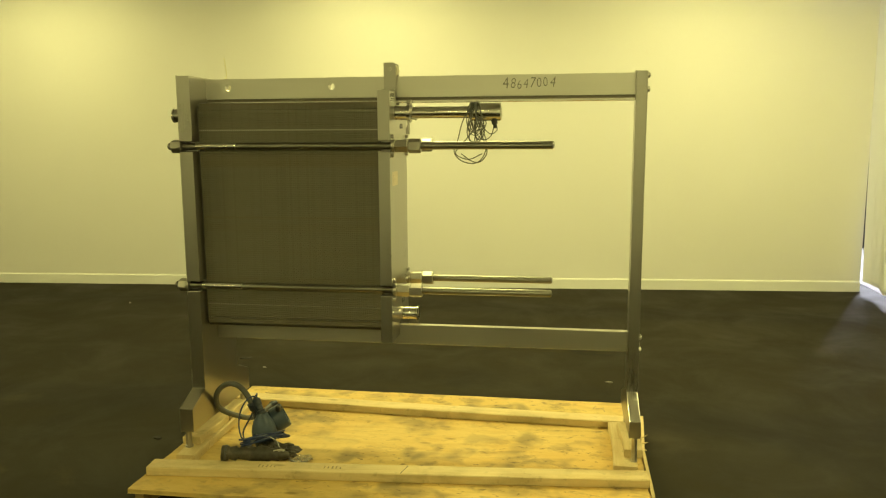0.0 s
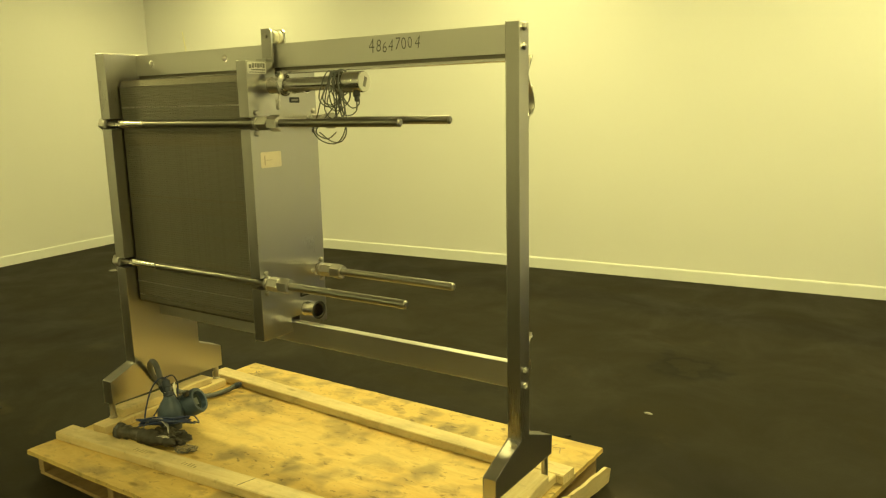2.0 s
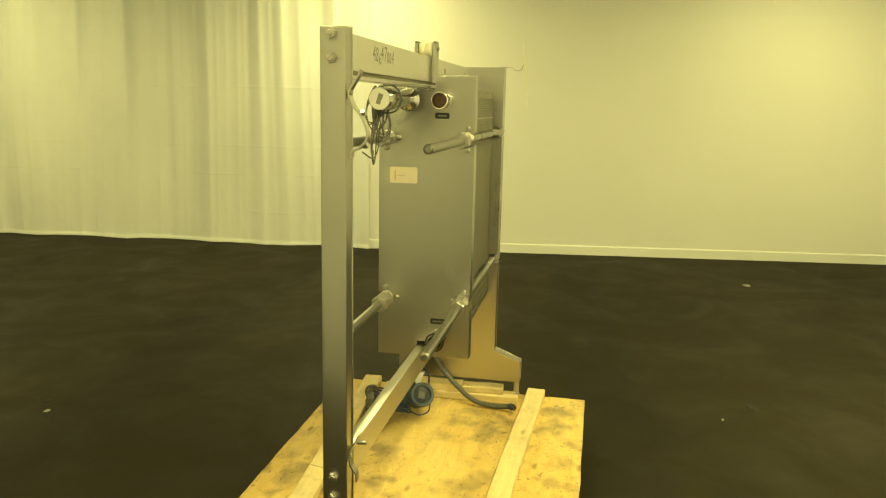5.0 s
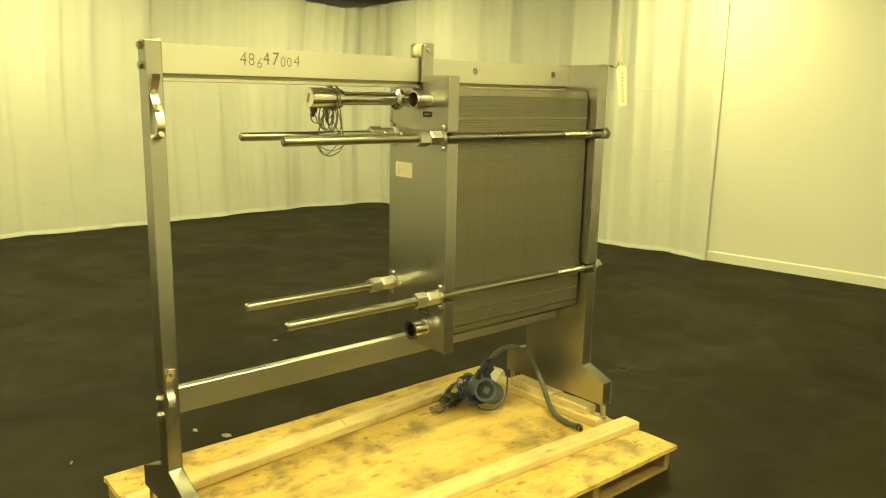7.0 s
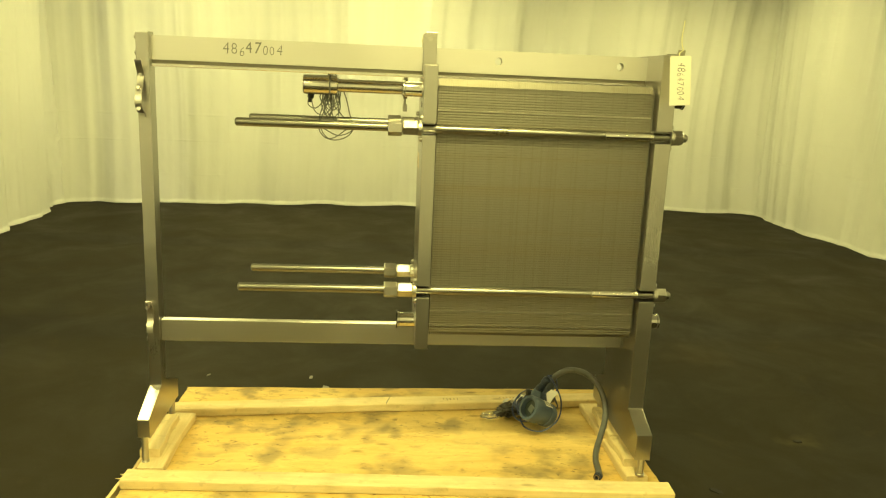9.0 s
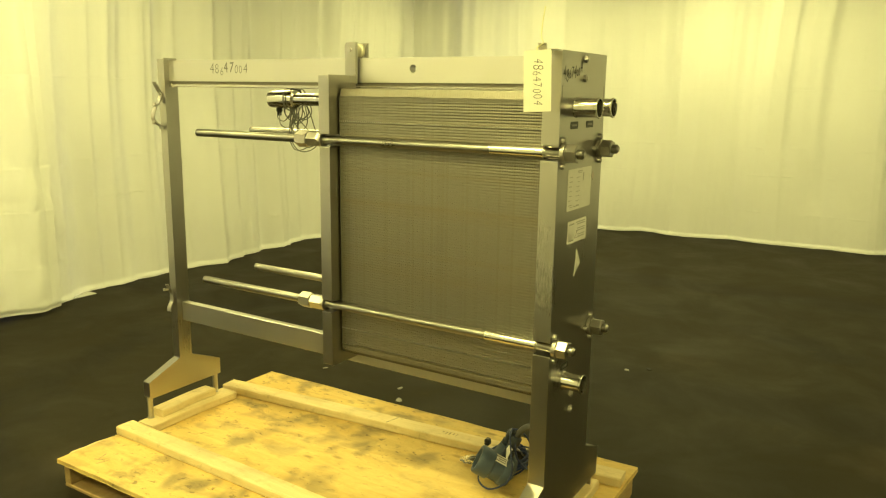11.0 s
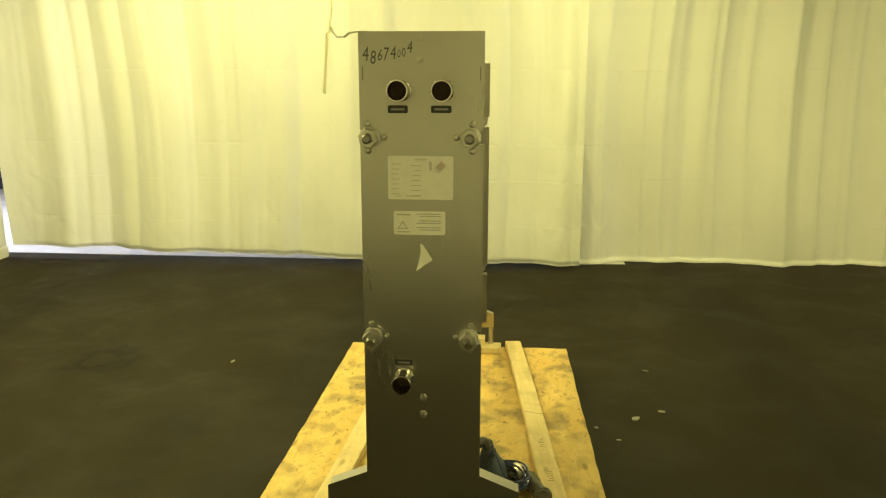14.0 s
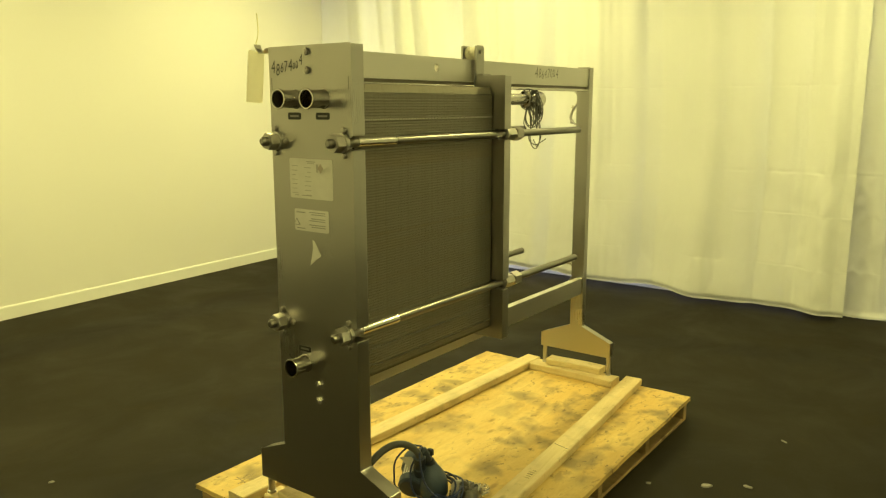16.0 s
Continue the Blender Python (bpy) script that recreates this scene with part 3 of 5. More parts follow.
def sheet(corners, z0, z1, cuts, seed, wear):
    """A board outline with many points along its edge, worn a little."""
    out = []
    for a, b in zip(corners, corners[1:] + corners[:1]):
        for k in range(cuts):
            out.append((a[0] + (b[0] - a[0]) * k / cuts, a[1] + (b[1] - a[1]) * k / cuts))
    rnd = random.Random(seed)
    out = [(x + rnd.uniform(-wear, wear), y + rnd.uniform(-wear, wear)) for x, y in out]
    return prism(bmesh.new(), out, "z", z0, z1)


part("deck", soften(local(sheet([(-1.862, 2.725), (0.228, 2.752), (0.240, 4.018), (-1.862, 4.030)], 0.107, DECK_Z, 26, 5, 0.0025)), 0.0015), PLY, pallet, "yellow plywood deck with grey scuffs")
for k in range(5):
    sx = -1.835 + k * 0.5085
    part("stringer", local(box(sx - 0.02, sx + 0.02, 2.765, 4.005, 0.016, 0.107, 0.003)), PALLET_WOOD, pallet)
for sy in (2.765, 3.335, 3.915):
    part("bottom_board", local(box(-1.85, 0.22, sy, sy + 0.09, 0.0, 0.016, 0.003)), PALLET_WOOD, pallet)
# a splintered stub on the edge by the column foot
for k in range(4):
    a = Vector((0.250, 3.60 - 0.035 * k, 0.095 - 0.006 * k))
    bm = lathe(bmesh.new(), a, (0.55 - 0.1 * k, 0.35 - 0.3 * k, 0.22 - 0.12 * k), [(0, 0.0045), (0.030, 0.0035), (0.052 - 0.008 * k, 0.0006)], 5)
    part("splinter", local(bm), PINE_X, pallet, "pale splinter torn from the deck edge")
# a split board hanging off the same edge
for (xa, ya, za), (xb, yb, zb), tall in (((0.284, 3.945, 0.020), (0.246, 3.50, 0.022), 0.080), ((0.247, 3.60, 0.050), (0.236, 2.85, 0.052), 0.034)):
    bm = bmesh.new()
    row = []
    for k in range(15):
        q = k / 14
        x, y, z = xa + (xb - xa) * q, ya + (yb - ya) * q, za + (zb - za) * q
        j = 0.007 * noise.noise(Vector((q * 9, tall * 80, 0.5)))
        up = tall * (0.55 + 0.45 * min(1.0, (1 - q) * 5, q * 12 + 0.5)) + j
        row.append([bm.verts.new(p) for p in ((x, y, z + j), (x + 0.014, y, z + j), (x + 0.022, y, z + up), (x + 0.008, y, z + up))])
    for r0, r1 in zip(row, row[1:]):
        for i in range(4):
            bm.faces.new((r0[i], r0[(i + 1) % 4], r1[(i + 1) % 4], r1[i]))
    bm.faces.new(row[0])
    bm.faces.new(row[-1])
    part("split_board", local(bm), PINE_Y, pallet, "pale split board torn loose along the edge")


def deck_stroke(x, y, length, turn, wide=0.0045):
    bm = box(-length / 2, length / 2, -wide / 2, wide / 2, 0.0003, 0.0008)
    bm.transform(pose(x, y, DECK_Z, 0, 0, turn))
    part("pencil_mark", local(bm), STAMP, pallet, "dark scribbled stroke")


for mark in ((-1.71, 3.905, 0.115, 12), (-1.71, 3.905, 0.10, -38), (-1.735, 3.91, 0.07, 80), (0.055, 3.93, 0.05, 70), (0.085, 3.925, 0.05, 20), (0.10, 3.90, 0.045, 110)):
    deck_stroke(*mark)


def plank(name, label, length, width, thick, m, mat, seed, along="x"):
    """A sawn softwood length with eased edges and a slight warp, centred, standing on z = 0."""
    bm = bmesh.new()
    n = 18
    rnd = random.Random(seed)
    rows = []
    e = 0.004
    prof = [(-width / 2, e), (-width / 2 + e, 0), (width / 2 - e, 0), (width / 2, e), (width / 2, thick - e), (width / 2 - e, thick), (-width / 2 + e, thick), (-width / 2, thick - e)]
    for k in range(n + 1):
        t = -length / 2 + length * k / n
        sway = 0.004 * math.sin(k * 0.31 + seed)
        rows.append([bm.verts.new(((t, q + sway + rnd.uniform(-0.0007, 0.0007), z + rnd.uniform(-0.0005, 0.0005)) if along == "x" else (q + sway, t, z))) for q, z in prof])
    for a, b in zip(rows, rows[1:]):
        for k in range(8):
            bm.faces.new((a[k], a[(k + 1) % 8], b[(k + 1) % 8], b[k]))
    bm.faces.new(rows[0])
    bm.faces.new(rows[-1])
    ob = part(name, bm, mat, None, "", False, m)
    return tagged(ob, label, "timber", "timber battens on the pallet")


def from_to(a, b, z):
    a, b = Vector(a), Vector(b)
    return (b - a).length, pose((a.x + b.x) / 2, (a.y + b.y) / 2, z, 0, 0, math.degrees(math.atan2(b.y - a.y, b.x - a.x)))


ln, m = from_to((-1.852, 2.893), (0.232, 3.063), DECK_Z)
front_batten = plank("timber_batten", "long pale pine batten with stamped marks lying on the plywood", ln, 0.09, 0.038, m, PINE_X, 1)
ln, m = from_to((-1.866, 3.776), (0.238, 3.683), DECK_Z)
rear_batten = plank("timber_batten", "long pale pine batten lying on the plywood deck", ln, 0.09, 0.038, m, PINE_X, 2)
plank("timber_batten", "short pine batten across the pallet under the plate foot", 0.70, 0.089, 0.038, pose(-1.752, 3.342, DECK_Z, 0, 0, 1.5), PINE_Y, 3, "y")
plank("timber_block", "short pine block stacked under the frame plate", 0.292, 0.085, 0.036, pose(-1.7661, 3.255, DECK_Z + 0.038, 0, 0, -0.6), PINE_Y, 4, "y")
plank("timber_block", "short pine block stacked under the frame plate", 0.208, 0.080, 0.034, pose(-1.7630, 3.510, DECK_Z + 0.038, 0, 0, 1.4), PINE_Y, 14, "y")
plank("timber_batten", "short pine batten across the pallet under the column foot", 0.505, 0.100, 0.038, pose(0.157, 3.387, DECK_Z, 0, 0, -0.8), PINE_Y, 5, "y")
plank("timber_block", "short pine block stacked under the column foot", 0.325, 0.078, 0.036, pose(0.186, 3.390, DECK_Z + 0.038, 0, 0, 1.0), PINE_Y, 6, "y")
# stamped marks on the front batten: dark bars
STAMP_X = (-0.295, -0.575)
for bx in STAMP_X:
    for k, (bw, bh) in enumerate(((0.005, 0.024), (0.004, 0.019), (0.006, 0.024), (0.004, 0.024), (0.005, 0.015))):
        part("stamp", box(bx + 0.017 * k, bx + 0.017 * k + bw, -0.012, -0.012 + bh, 0.0383, 0.0388), STAMP, front_batten, "faded grey ink stamp")

bm = box(-0.040, 0.040, -0.0014, 0.0014, 0.0382, 0.0387)
bm.transform(pose(0.045, -0.004, 0, 0, 0, 72))
part("crack", bm, INK, front_batten, "dark crack across the batten")

# ---- plate heat exchanger ----
ORG = Vector((-0.82, 3.3835, 0.0))
hx = thing("plate_heat_exchanger", "brushed stainless steel plate heat exchanger standing on a pallet", "heat exchanger", tuple(ORG))
Y0, Y1, YC = 3.200, 3.567, 3.3835
ROD_Y, ROD_Z = (3.236, 3.537), (1.496, 0.872)


def hpart(name, bm, mat, label="", smooth=False, parent=None):
    bmesh.ops.translate(bm, verts=bm.verts, vec=-ORG)
    return part(name, bm, mat, parent or hx, label, smooth)


def slotted(y0, y1, z):
    """The slot cut into an upright edge for a tie bolt."""
    d = 0.056 if y1 > y0 else -0.056
    return [(y0, z + 0.0225), (y0 + d, z + 0.0225), (y0 + d, z - 0.0225), (y0, z - 0.0225)]


# fixed frame plate with its spread foot
F0, F1 = 3.199, 3.566
left = [(F0, 1.800)] + slotted(F0, F1, ROD_Z[0]) + slotted(F0, F1, ROD_Z[1]) + [(F0, 0.397), (Y0 - 0.132, 0.343), (Y0 - 0.132, 0.236)]
right = [(Y1 + 0.132, 0.236), (Y1 + 0.132, 0.343), (F1, 0.397)] + slotted(F1, F0, ROD_Z[1])[::-1] + slotted(F1, F0, ROD_Z[0])[::-1] + [(F1, 1.800)]
fixed = hpart("frame_plate", soften(prism(bmesh.new(), left + right, "x", -1.797, -1.737), 0.0022), STEEL_V, "tall brushed steel end plate with a spread foot")
for y in (Y0 - 0.115, Y1 + 0.115):
    bm = lathe(bmesh.new(), (-1.770, y, 0.163), (0, 0, 1), [(0, 0.018), (0.008, 0.018), (0.010, 0.0135), (0.075, 0.0135)], 20)
    hpart("levelling_foot", bm, STEEL_NUT, "", True)

# movable pressure plate
nt_ = 0.020
left = [(Y0, 1.728)] + slotted(Y0, Y1, ROD_Z[0]) + slotted(Y0, Y1, ROD_Z[1]) + [(Y0, 0.640)]
mid = [(YC - nt_ - 0.006, 0.640), (YC - nt_ - 0.006, 0.700), (YC + nt_ - 0.002, 0.700), (YC + nt_ - 0.002, 0.640)]
right = [(Y1, 0.640)] + slotted(Y1, Y0, ROD_Z[1])[::-1] + slotted(Y1, Y0, ROD_Z[0])[::-1] + [(Y1, 1.728)]
top = [(YC + 0.030, 1.728), (YC + 0.030, 1.672), (YC - 0.038, 1.672), (YC - 0.038, 1.728)]
hpart("pressure_plate", soften(prism(bmesh.new(), left + mid + right + top, "x", -0.905, -0.855), 0.002), STEEL_V, "brushed steel pressure plate hung from the top bar")

# end column with its forked foot
XC0, XC1 = 0.163, 0.211
col = [(YC - 0.032, 1.802), (YC - 0.032, 0.413), (YC - 0.203, 0.342), (YC - 0.203, 0.268), (YC + 0.212, 0.268), (YC + 0.212, 0.342), (YC + 0.034, 0.413), (YC + 0.032, 1.802)]
hpart("end_column", soften(prism(bmesh.new(), col, "x", XC0, XC1), 0.003), STEEL_V, "square steel end column with a forked foot")
for y in (YC - 0.190, YC + 0.200):
    hpart("levelling_foot", lathe(bmesh.new(), (0.187, y, 0.163), (0, 0, 1), [(0, 0.015), (0.006, 0.015), (0.008, 0.0125), (0.106, 0.0125)], 20), STEEL_NUT, "", True)


def holed_bar(x0, x1, y0, y1, z0, z1, holes, zc, r):
    """A bar along x with round holes through its thickness (y)."""
    bm = bmesh.new()
    h = (z1 - z0) / 2
    corners = [math.atan2(dz, dx) % (2 * math.pi) for dx, dz in ((h, z1 - zc), (-h, z1 - zc), (-h, z0 - zc), (h, z0 - zc))]
    turns = sorted(set(round(q, 6) for q in corners + [2 * math.pi * k / 24 for k in range(24)]))
    turns = [(q, turns[(k + 1) % len(turns)]) for k, q in enumerate(turns)]
    xs = [x0] + [q for hole in holes for q in (hole - h, hole + h)] + [x1]

    def quad(*pts):
        bm.faces.new([bm.verts.new(p) for p in pts])

    def rim(hole, y, a):
        return (hole + r * math.cos(a), y, zc + r * math.sin(a))

    def edge(hole, y, a):
        c, s_ = math.cos(a), math.sin(a)
        q = min(h / max(abs(c), 1e-6), ((z1 - zc) if s_ > 0 else (zc - z0)) / max(abs(s_), 1e-6))
        return (hole + c * q, y, zc + s_ * q)

    for y in (y0, y1):
        for a, b in zip(xs[::2], xs[1::2]):
            quad((a, y, z0), (b, y, z0), (b, y, z1), (a, y, z1))
        for hole in holes:
            for a0, a1 in turns:
                quad(rim(hole, y, a0), edge(hole, y, a0), edge(hole, y, a1), rim(hole, y, a1))
    for hole in holes:
        for a0, a1 in turns:
            quad(rim(hole, y0, a0), rim(hole, y0, a1), rim(hole, y1, a1), rim(hole, y1, a0))
    quad((x0, y0, z0), (x1, y0, z0), (x1, y1, z0), (x0, y1, z0))
    quad((x0, y0, z1), (x1, y0, z1), (x1, y1, z1), (x0, y1, z1))
    quad((x0, y0, z0), (x0, y1, z0), (x0, y1, z1), (x0, y0, z1))
    quad((x1, y0, z0), (x1, y1, z0), (x1, y1, z1), (x1, y0, z1))
    bmesh.ops.remove_doubles(bm, verts=bm.verts, dist=0.0002)
    return bm


hpart("spacer_plate", box(-1.737, -1.7285, 3.266, 3.508, 0.700, 1.672), WEB, "dull spacer plate behind the frame plate")
hpart("top_bar", holed_bar(-1.737, XC0, 3.356, 3.392, 1.705, 1.794, (-1.629, -1.148), 1.7545, 0.0145), STEEL_H, "brushed steel carrying bar with two round holes")
hpart("hanger_web", box(-1.737, XC0, 3.366, 3.382, 1.692, 1.705), STEEL_PLATE)
hpart("hanger_rail", box(-1.737, XC0, 3.350, 3.398, 1.680, 1.692, 0.002), STEEL_POL, "bright rail along the foot of the bar")
hpart("bottom_bar", box(-1.737, XC0, 3.358, 3.392, 0.596, 0.685, 0.002), STEEL_BAR, "brushed steel guide bar under the plates")

# roller hanger on the pressure plate
for y in (3.334, 3.402):
    bm = prism(bmesh.new(), [(-0.905, 1.700), (-0.855, 1.700), (-0.855, 1.842), (-0.862, 1.850), (-0.905, 1.850)], "y", y, y + 0.012)
    hpart("roller_bracket", soften(bm, 0.0015), STEEL_V)
    hpart("bracket_bolt", hex_nut(bmesh.new(), (-0.880, y - 0.006 if y < YC else y + 0.012, 1.824), (0, 1, 0), 0.006, 0.016), STEEL_NUT)
hpart("bracket_ledge", box(-0.908, -0.852, 3.300, 3.334, 1.7285, 1.738, 0.0015), STEEL_V)
hpart("roller", lathe(bmesh.new(), (-0.876, 3.348, 1.822), (0, 1, 0), [(0, 0.020), (0.004, 0.027), (0.016, 0.027), (0.020, 0.023), (0.030, 0.023), (0.034, 0.027), (0.048, 0.027), (0.052, 0.020)], 28), NYLON, "cream nylon roller", True)

# ---- the pack of pressed plates ----
PX0, PX1, PITCH = -1.728, -0.907, 0.0087
PZ0, PZ1 = 0.680, 1.676
PY0, PY1 = 3.2545, 3.5185


def pressed_plate(flip):
    """One pressed plate: wavy upright edges that nearly meet their neighbours, flat bands, a sloped head and a notched foot."""
    bm = bmesh.new()
    thick, deep, row, lean = 0.0019, 0.014, 0.0096, 0.0008
    bands = ((1.563, 1.569), (0.781, 0.786), (0.719, 0.723))
    z, sgn = PZ0 + 0.014, flip
    half = PITCH * 0.486
    while z < 1.642:
        for y, way in ((PY0, 1), (PY1, -1)):
            rib = [(y + way * lean * 1.4, z), (y, z + row * 0.36), (y, z + row * 0.54), (y + way * lean, z + row * 0.990), (y + way * deep, z + row * 0.990), (y + way * deep, z)]
            prism(bm, rib, "x", -half + PITCH * 0.03 * sgn, half + PITCH * 0.03 * sgn)
        sgn = -sgn
        z += row
    # the smooth sloped head above a small step
    for y, way in ((PY0, 1), (PY1, -1)):
        head = [(y - way * 0.0015, 1.644), (y - way * 0.0015, 1.652), (y + way * 0.0045, 1.655), (y + way * 0.0120, 1.681), (y + way * 0.020, 1.684), (y + way * 0.028, 1.684), (y + way * 0.028, 1.644)]
        prism(bm, head, "x", -PITCH * 0.47, PITCH * 0.47)
    w = PITCH * 0.46
    done = set(bm.faces)
    # rolled bands where the plates touch in an unbroken line, brighter to paint their highlight
    for a, b in bands:
        for ya, yb in ((PY0 - 0.0022, PY0 + 0.004), (PY1 - 0.004, PY1 + 0.0022)):
            box(-w * 0.82, w * 0.82, ya, yb, a, b, 0, bm)
    for f in bm.faces:
        if f not in done:
            f.material_index = 2
    done = set(bm.faces)
    web = [(PY0 + deep, PZ0 + 0.008), (PY1 - deep, PZ0 + 0.008), (PY1 - deep, 1.664), (PY1 - deep - 0.01, 1.670), (PY0 + deep + 0.01, 1.670), (PY0 + deep, 1.664)]
    prism(bm, web, "x", -w * 0.96, w * 0.96)
    for y, way in ((PY0, 1), (PY1, -1)):
        foot = [(y, PZ0 + 0.016), (y + way * 0.003, PZ0 + 0.005), (y + way * 0.014, PZ0), (y + way * 0.092, PZ0), (y + way * 0.092, PZ0 + 0.008), (y + way * 0.016, PZ0 + 0.009), (y + way * 0.008, PZ0 + 0.018)]
        prism(bm, foot, "x", -thick, thick)
    for f in bm.faces:
        if f not in done:
            f.material_index = 1
    bmesh.ops.translate(bm, verts=bm.verts, vec=(0, -ORG.y, 0))
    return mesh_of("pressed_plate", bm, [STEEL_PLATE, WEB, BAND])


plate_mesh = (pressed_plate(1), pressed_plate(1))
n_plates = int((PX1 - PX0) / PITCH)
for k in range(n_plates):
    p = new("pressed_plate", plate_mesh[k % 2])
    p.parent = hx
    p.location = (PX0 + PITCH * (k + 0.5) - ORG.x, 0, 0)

# ---- tie bolts ----
for yi, ry in enumerate(ROD_Y):
    inward = 1 if yi == 0 else -1
    for rz in ROD_Z:
        bolt = hpart("tie_bolt", rod_mesh(bmesh.new(), (-1.870, ry, rz), (1, 0, 0), 1.700, 0.0155, 24, 0.006), STEEL_ROD, "long steel tie bolt", True)
        hpart("clean_shank", rod_mesh(bmesh.new(), (-1.737, ry, rz), (1, 0, 0), 0.188, 0.0164, 24, 0.001), STEEL_POL, "brighter clean length of the bolt", True, bolt)
        hpart("nut", hex_nut(bmesh.new(), (-1.8485, ry, rz), (1, 0, 0), 0.036, 0.052, 0.25), STEEL_NUT, "", False, bolt)
        hpart("washer", lathe(bmesh.new(), (-1.8125, ry, rz), (1, 0, 0), [(0, 0.030), (0.0005, 0.031), (0.014, 0.031), (0.0145, 0.030)], 28), STEEL_NUT, "", True, bolt)
        hpart("nut", hex_nut(bmesh.new(), (-0.838, ry, rz), (1, 0, 0), 0.056, 0.050, 0.1), STEEL_NUT, "", False, bolt)
        hpart("nut", hex_nut(bmesh.new(), (-0.780, ry, rz), (1, 0, 0), 0.052, 0.054, 0.55), STEEL_NUT, "", False, bolt)
        hpart("washer", lathe(bmesh.new(), (-0.854, ry, rz), (1, 0, 0), [(0, 0.026), (0.001, 0.028), (0.014, 0.028), (0.0155, 0.026)], 28), STEEL_NUT, "", True, bolt)
        for dy, dz in ((0.042 * inward, 0.0), (-0.006 * inward, 0.040), (-0.006 * inward, -0.040)):
            for face, way in ((-1.797, -1), (-0.855, 1)):
                hpart("keeper_screw", lathe(bmesh.new(), (face, ry + dy, rz + dz), (way, 0, 0), [(0, 0.0095), (0.008, 0.0095), (0.012, 0.007), (0.013, 0.003)], 14), STEEL_NUT, "", True, bolt)


# ---- pipe stubs ----
def pipe_stub(y, z, face, way, length, bore=BORE):
    prof = [(0, 0.0315), (0.005, 0.0290), (length - 0.009, 0.0285), (length - 0.006, 0.0318), (length - 0.001, 0.0318), (length, 0.0308), (length, 0.0275), (length - 0.004, 0.0268), (0.004, 0.0268), (0.002, 0.0315)]
    st = hpart("pipe_stub", lathe(bmesh.new(), (face, y, z), (way, 0, 0), prof, 32, 0, True), STEEL_POL, "polished pipe stub with a clamp rim", True)
    hpart("bore", lathe(bmesh.new(), (face, y, z), (way, 0, 0), [(0.001, 0.0269), (0.004, 0.0265)], 28), bore, "dark stained bore", False, st)
    return st


pipe_stub(3.445, 1.633, -1.797, -1, 0.078)
pipe_stub(3.317, 1.633, -1.797, -1, 0.078)
pipe_stub(3.442, 0.733, -1.797, -1, 0.070)
pipe_stub(3.444, 1.637, -0.855, 1, 0.072, COPPER)
pipe_stub(3.444, 0.722, -0.855, 1, 0.070)
pipe_stub(3.326, 1.637, -0.855, 1, 0.062)
hpart("black_ring", lathe(bmesh.new(), (-0.786, 3.444, 0.722), (1, 0, 0), [(0, 0.030), (0, 0.0375), (0.004, 0.0375), (0.004, 0.030)], 28, 0, True), BLACK, "", True)

# clamped level probe on the upper stub
probe = hpart("sensor_tube", lathe(bmesh.new(), (-0.793, 3.328, 1.637), (1, 0, 0), [(0, 0.036), (0.008, 0.036), (0.014, 0.0250), (0.262, 0.0250), (0.266, 0.036), (0.272, 0.0375), (0.390, 0.0375), (0.396, 0.0355)], 32), STEEL_POL, "polished sensor tube with a wider head", True)
hpart("sensor_face", lathe(bmesh.new(), (-0.397, 3.328, 1.637), (1, 0, 0), [(0, 0.033), (0.003, 0.033)], 28), FOIL, "pale round sensor end cap", False, probe)
bm = prism(bmesh.new(), [(3.316, 1.622), (3.330, 1.618), (3.342, 1.650), (3.327, 1.655)], "x", -0.3942, -0.3934)
hpart("print", bm, PRINT, "grey printed patch", False, probe)
hpart("gland", lathe(bmesh.new(), (-0.425, 3.318, 1.602), (0.2, -0.25, -1), [(0, 0.013), (0.016, 0.013), (0.018, 0.009), (0.034, 0.008)], 14), BLACK, "black cable gland", True, probe)
clamp = hpart("clamp", lathe(bmesh.new(), (-0.803, 3.328, 1.637), (1, 0, 0), [(0, 0.037), (0.002, 0.042), (0.017, 0.042), (0.019, 0.037)], 32, 0, True), STEEL_POL, "hinged pipe clamp with a wing nut", True)
hpart("clamp_screw", rod_mesh(bmesh.new(), (-0.794, 3.305, 1.600), (0.1, -0.3, -1), 0.050, 0.0045, 10), STEEL_NUT, "", True, clamp)
bm = box(-0.803, -0.785, 3.288, 3.296, 1.545, 1.575, 0.003)
box(-0.797, -0.791, 3.282, 3.302, 1.560, 1.584, 0.002, bm)
hpart("wing_nut", bm, STEEL_NUT, "", False, clamp)
hpart("clamp_ear", box(-0.803, -0.785, 3.318, 3.338, 1.676, 1.692, 0.003), STEEL_NUT, "", False, clamp)

# coiled sensor cable: strands doubled over the head, a tight bundle and a few loose loops
rnd = random.Random(44)
for k in range(9):
    x0 = -0.500 + rnd.uniform(-0.022, 0.016)
    y0 = 3.302 + rnd.uniform(-0.022, 0.022)
    dz = rnd.uniform(0.115, 0.190)
    wx, wy = rnd.uniform(0.012, 0.034), rnd.uniform(-0.045, 0.045)
    sway = rnd.uniform(-0.012, 0.022)
    pts = [(x0, y0, 1.678), (x0 - wx * 0.7, y0 - wy * 0.5, 1.678 - dz * 0.35), (x0 - wx + sway, y0 - wy, 1.678 - dz * 0.8), (x0 + sway, y0 - wy * 0.4, 1.678 - dz), (x0 + wx + sway, y0 + wy * 0.7, 1.678 - dz * 0.75), (x0 + wx * 0.5, y0 + wy, 1.678 - dz * 0.3)]
    hpart("cable_coil", sweep(bmesh.new(), spline(pts, 0.012, True), 0.0023, 6, True), GREY_WIRE, "", True, probe)
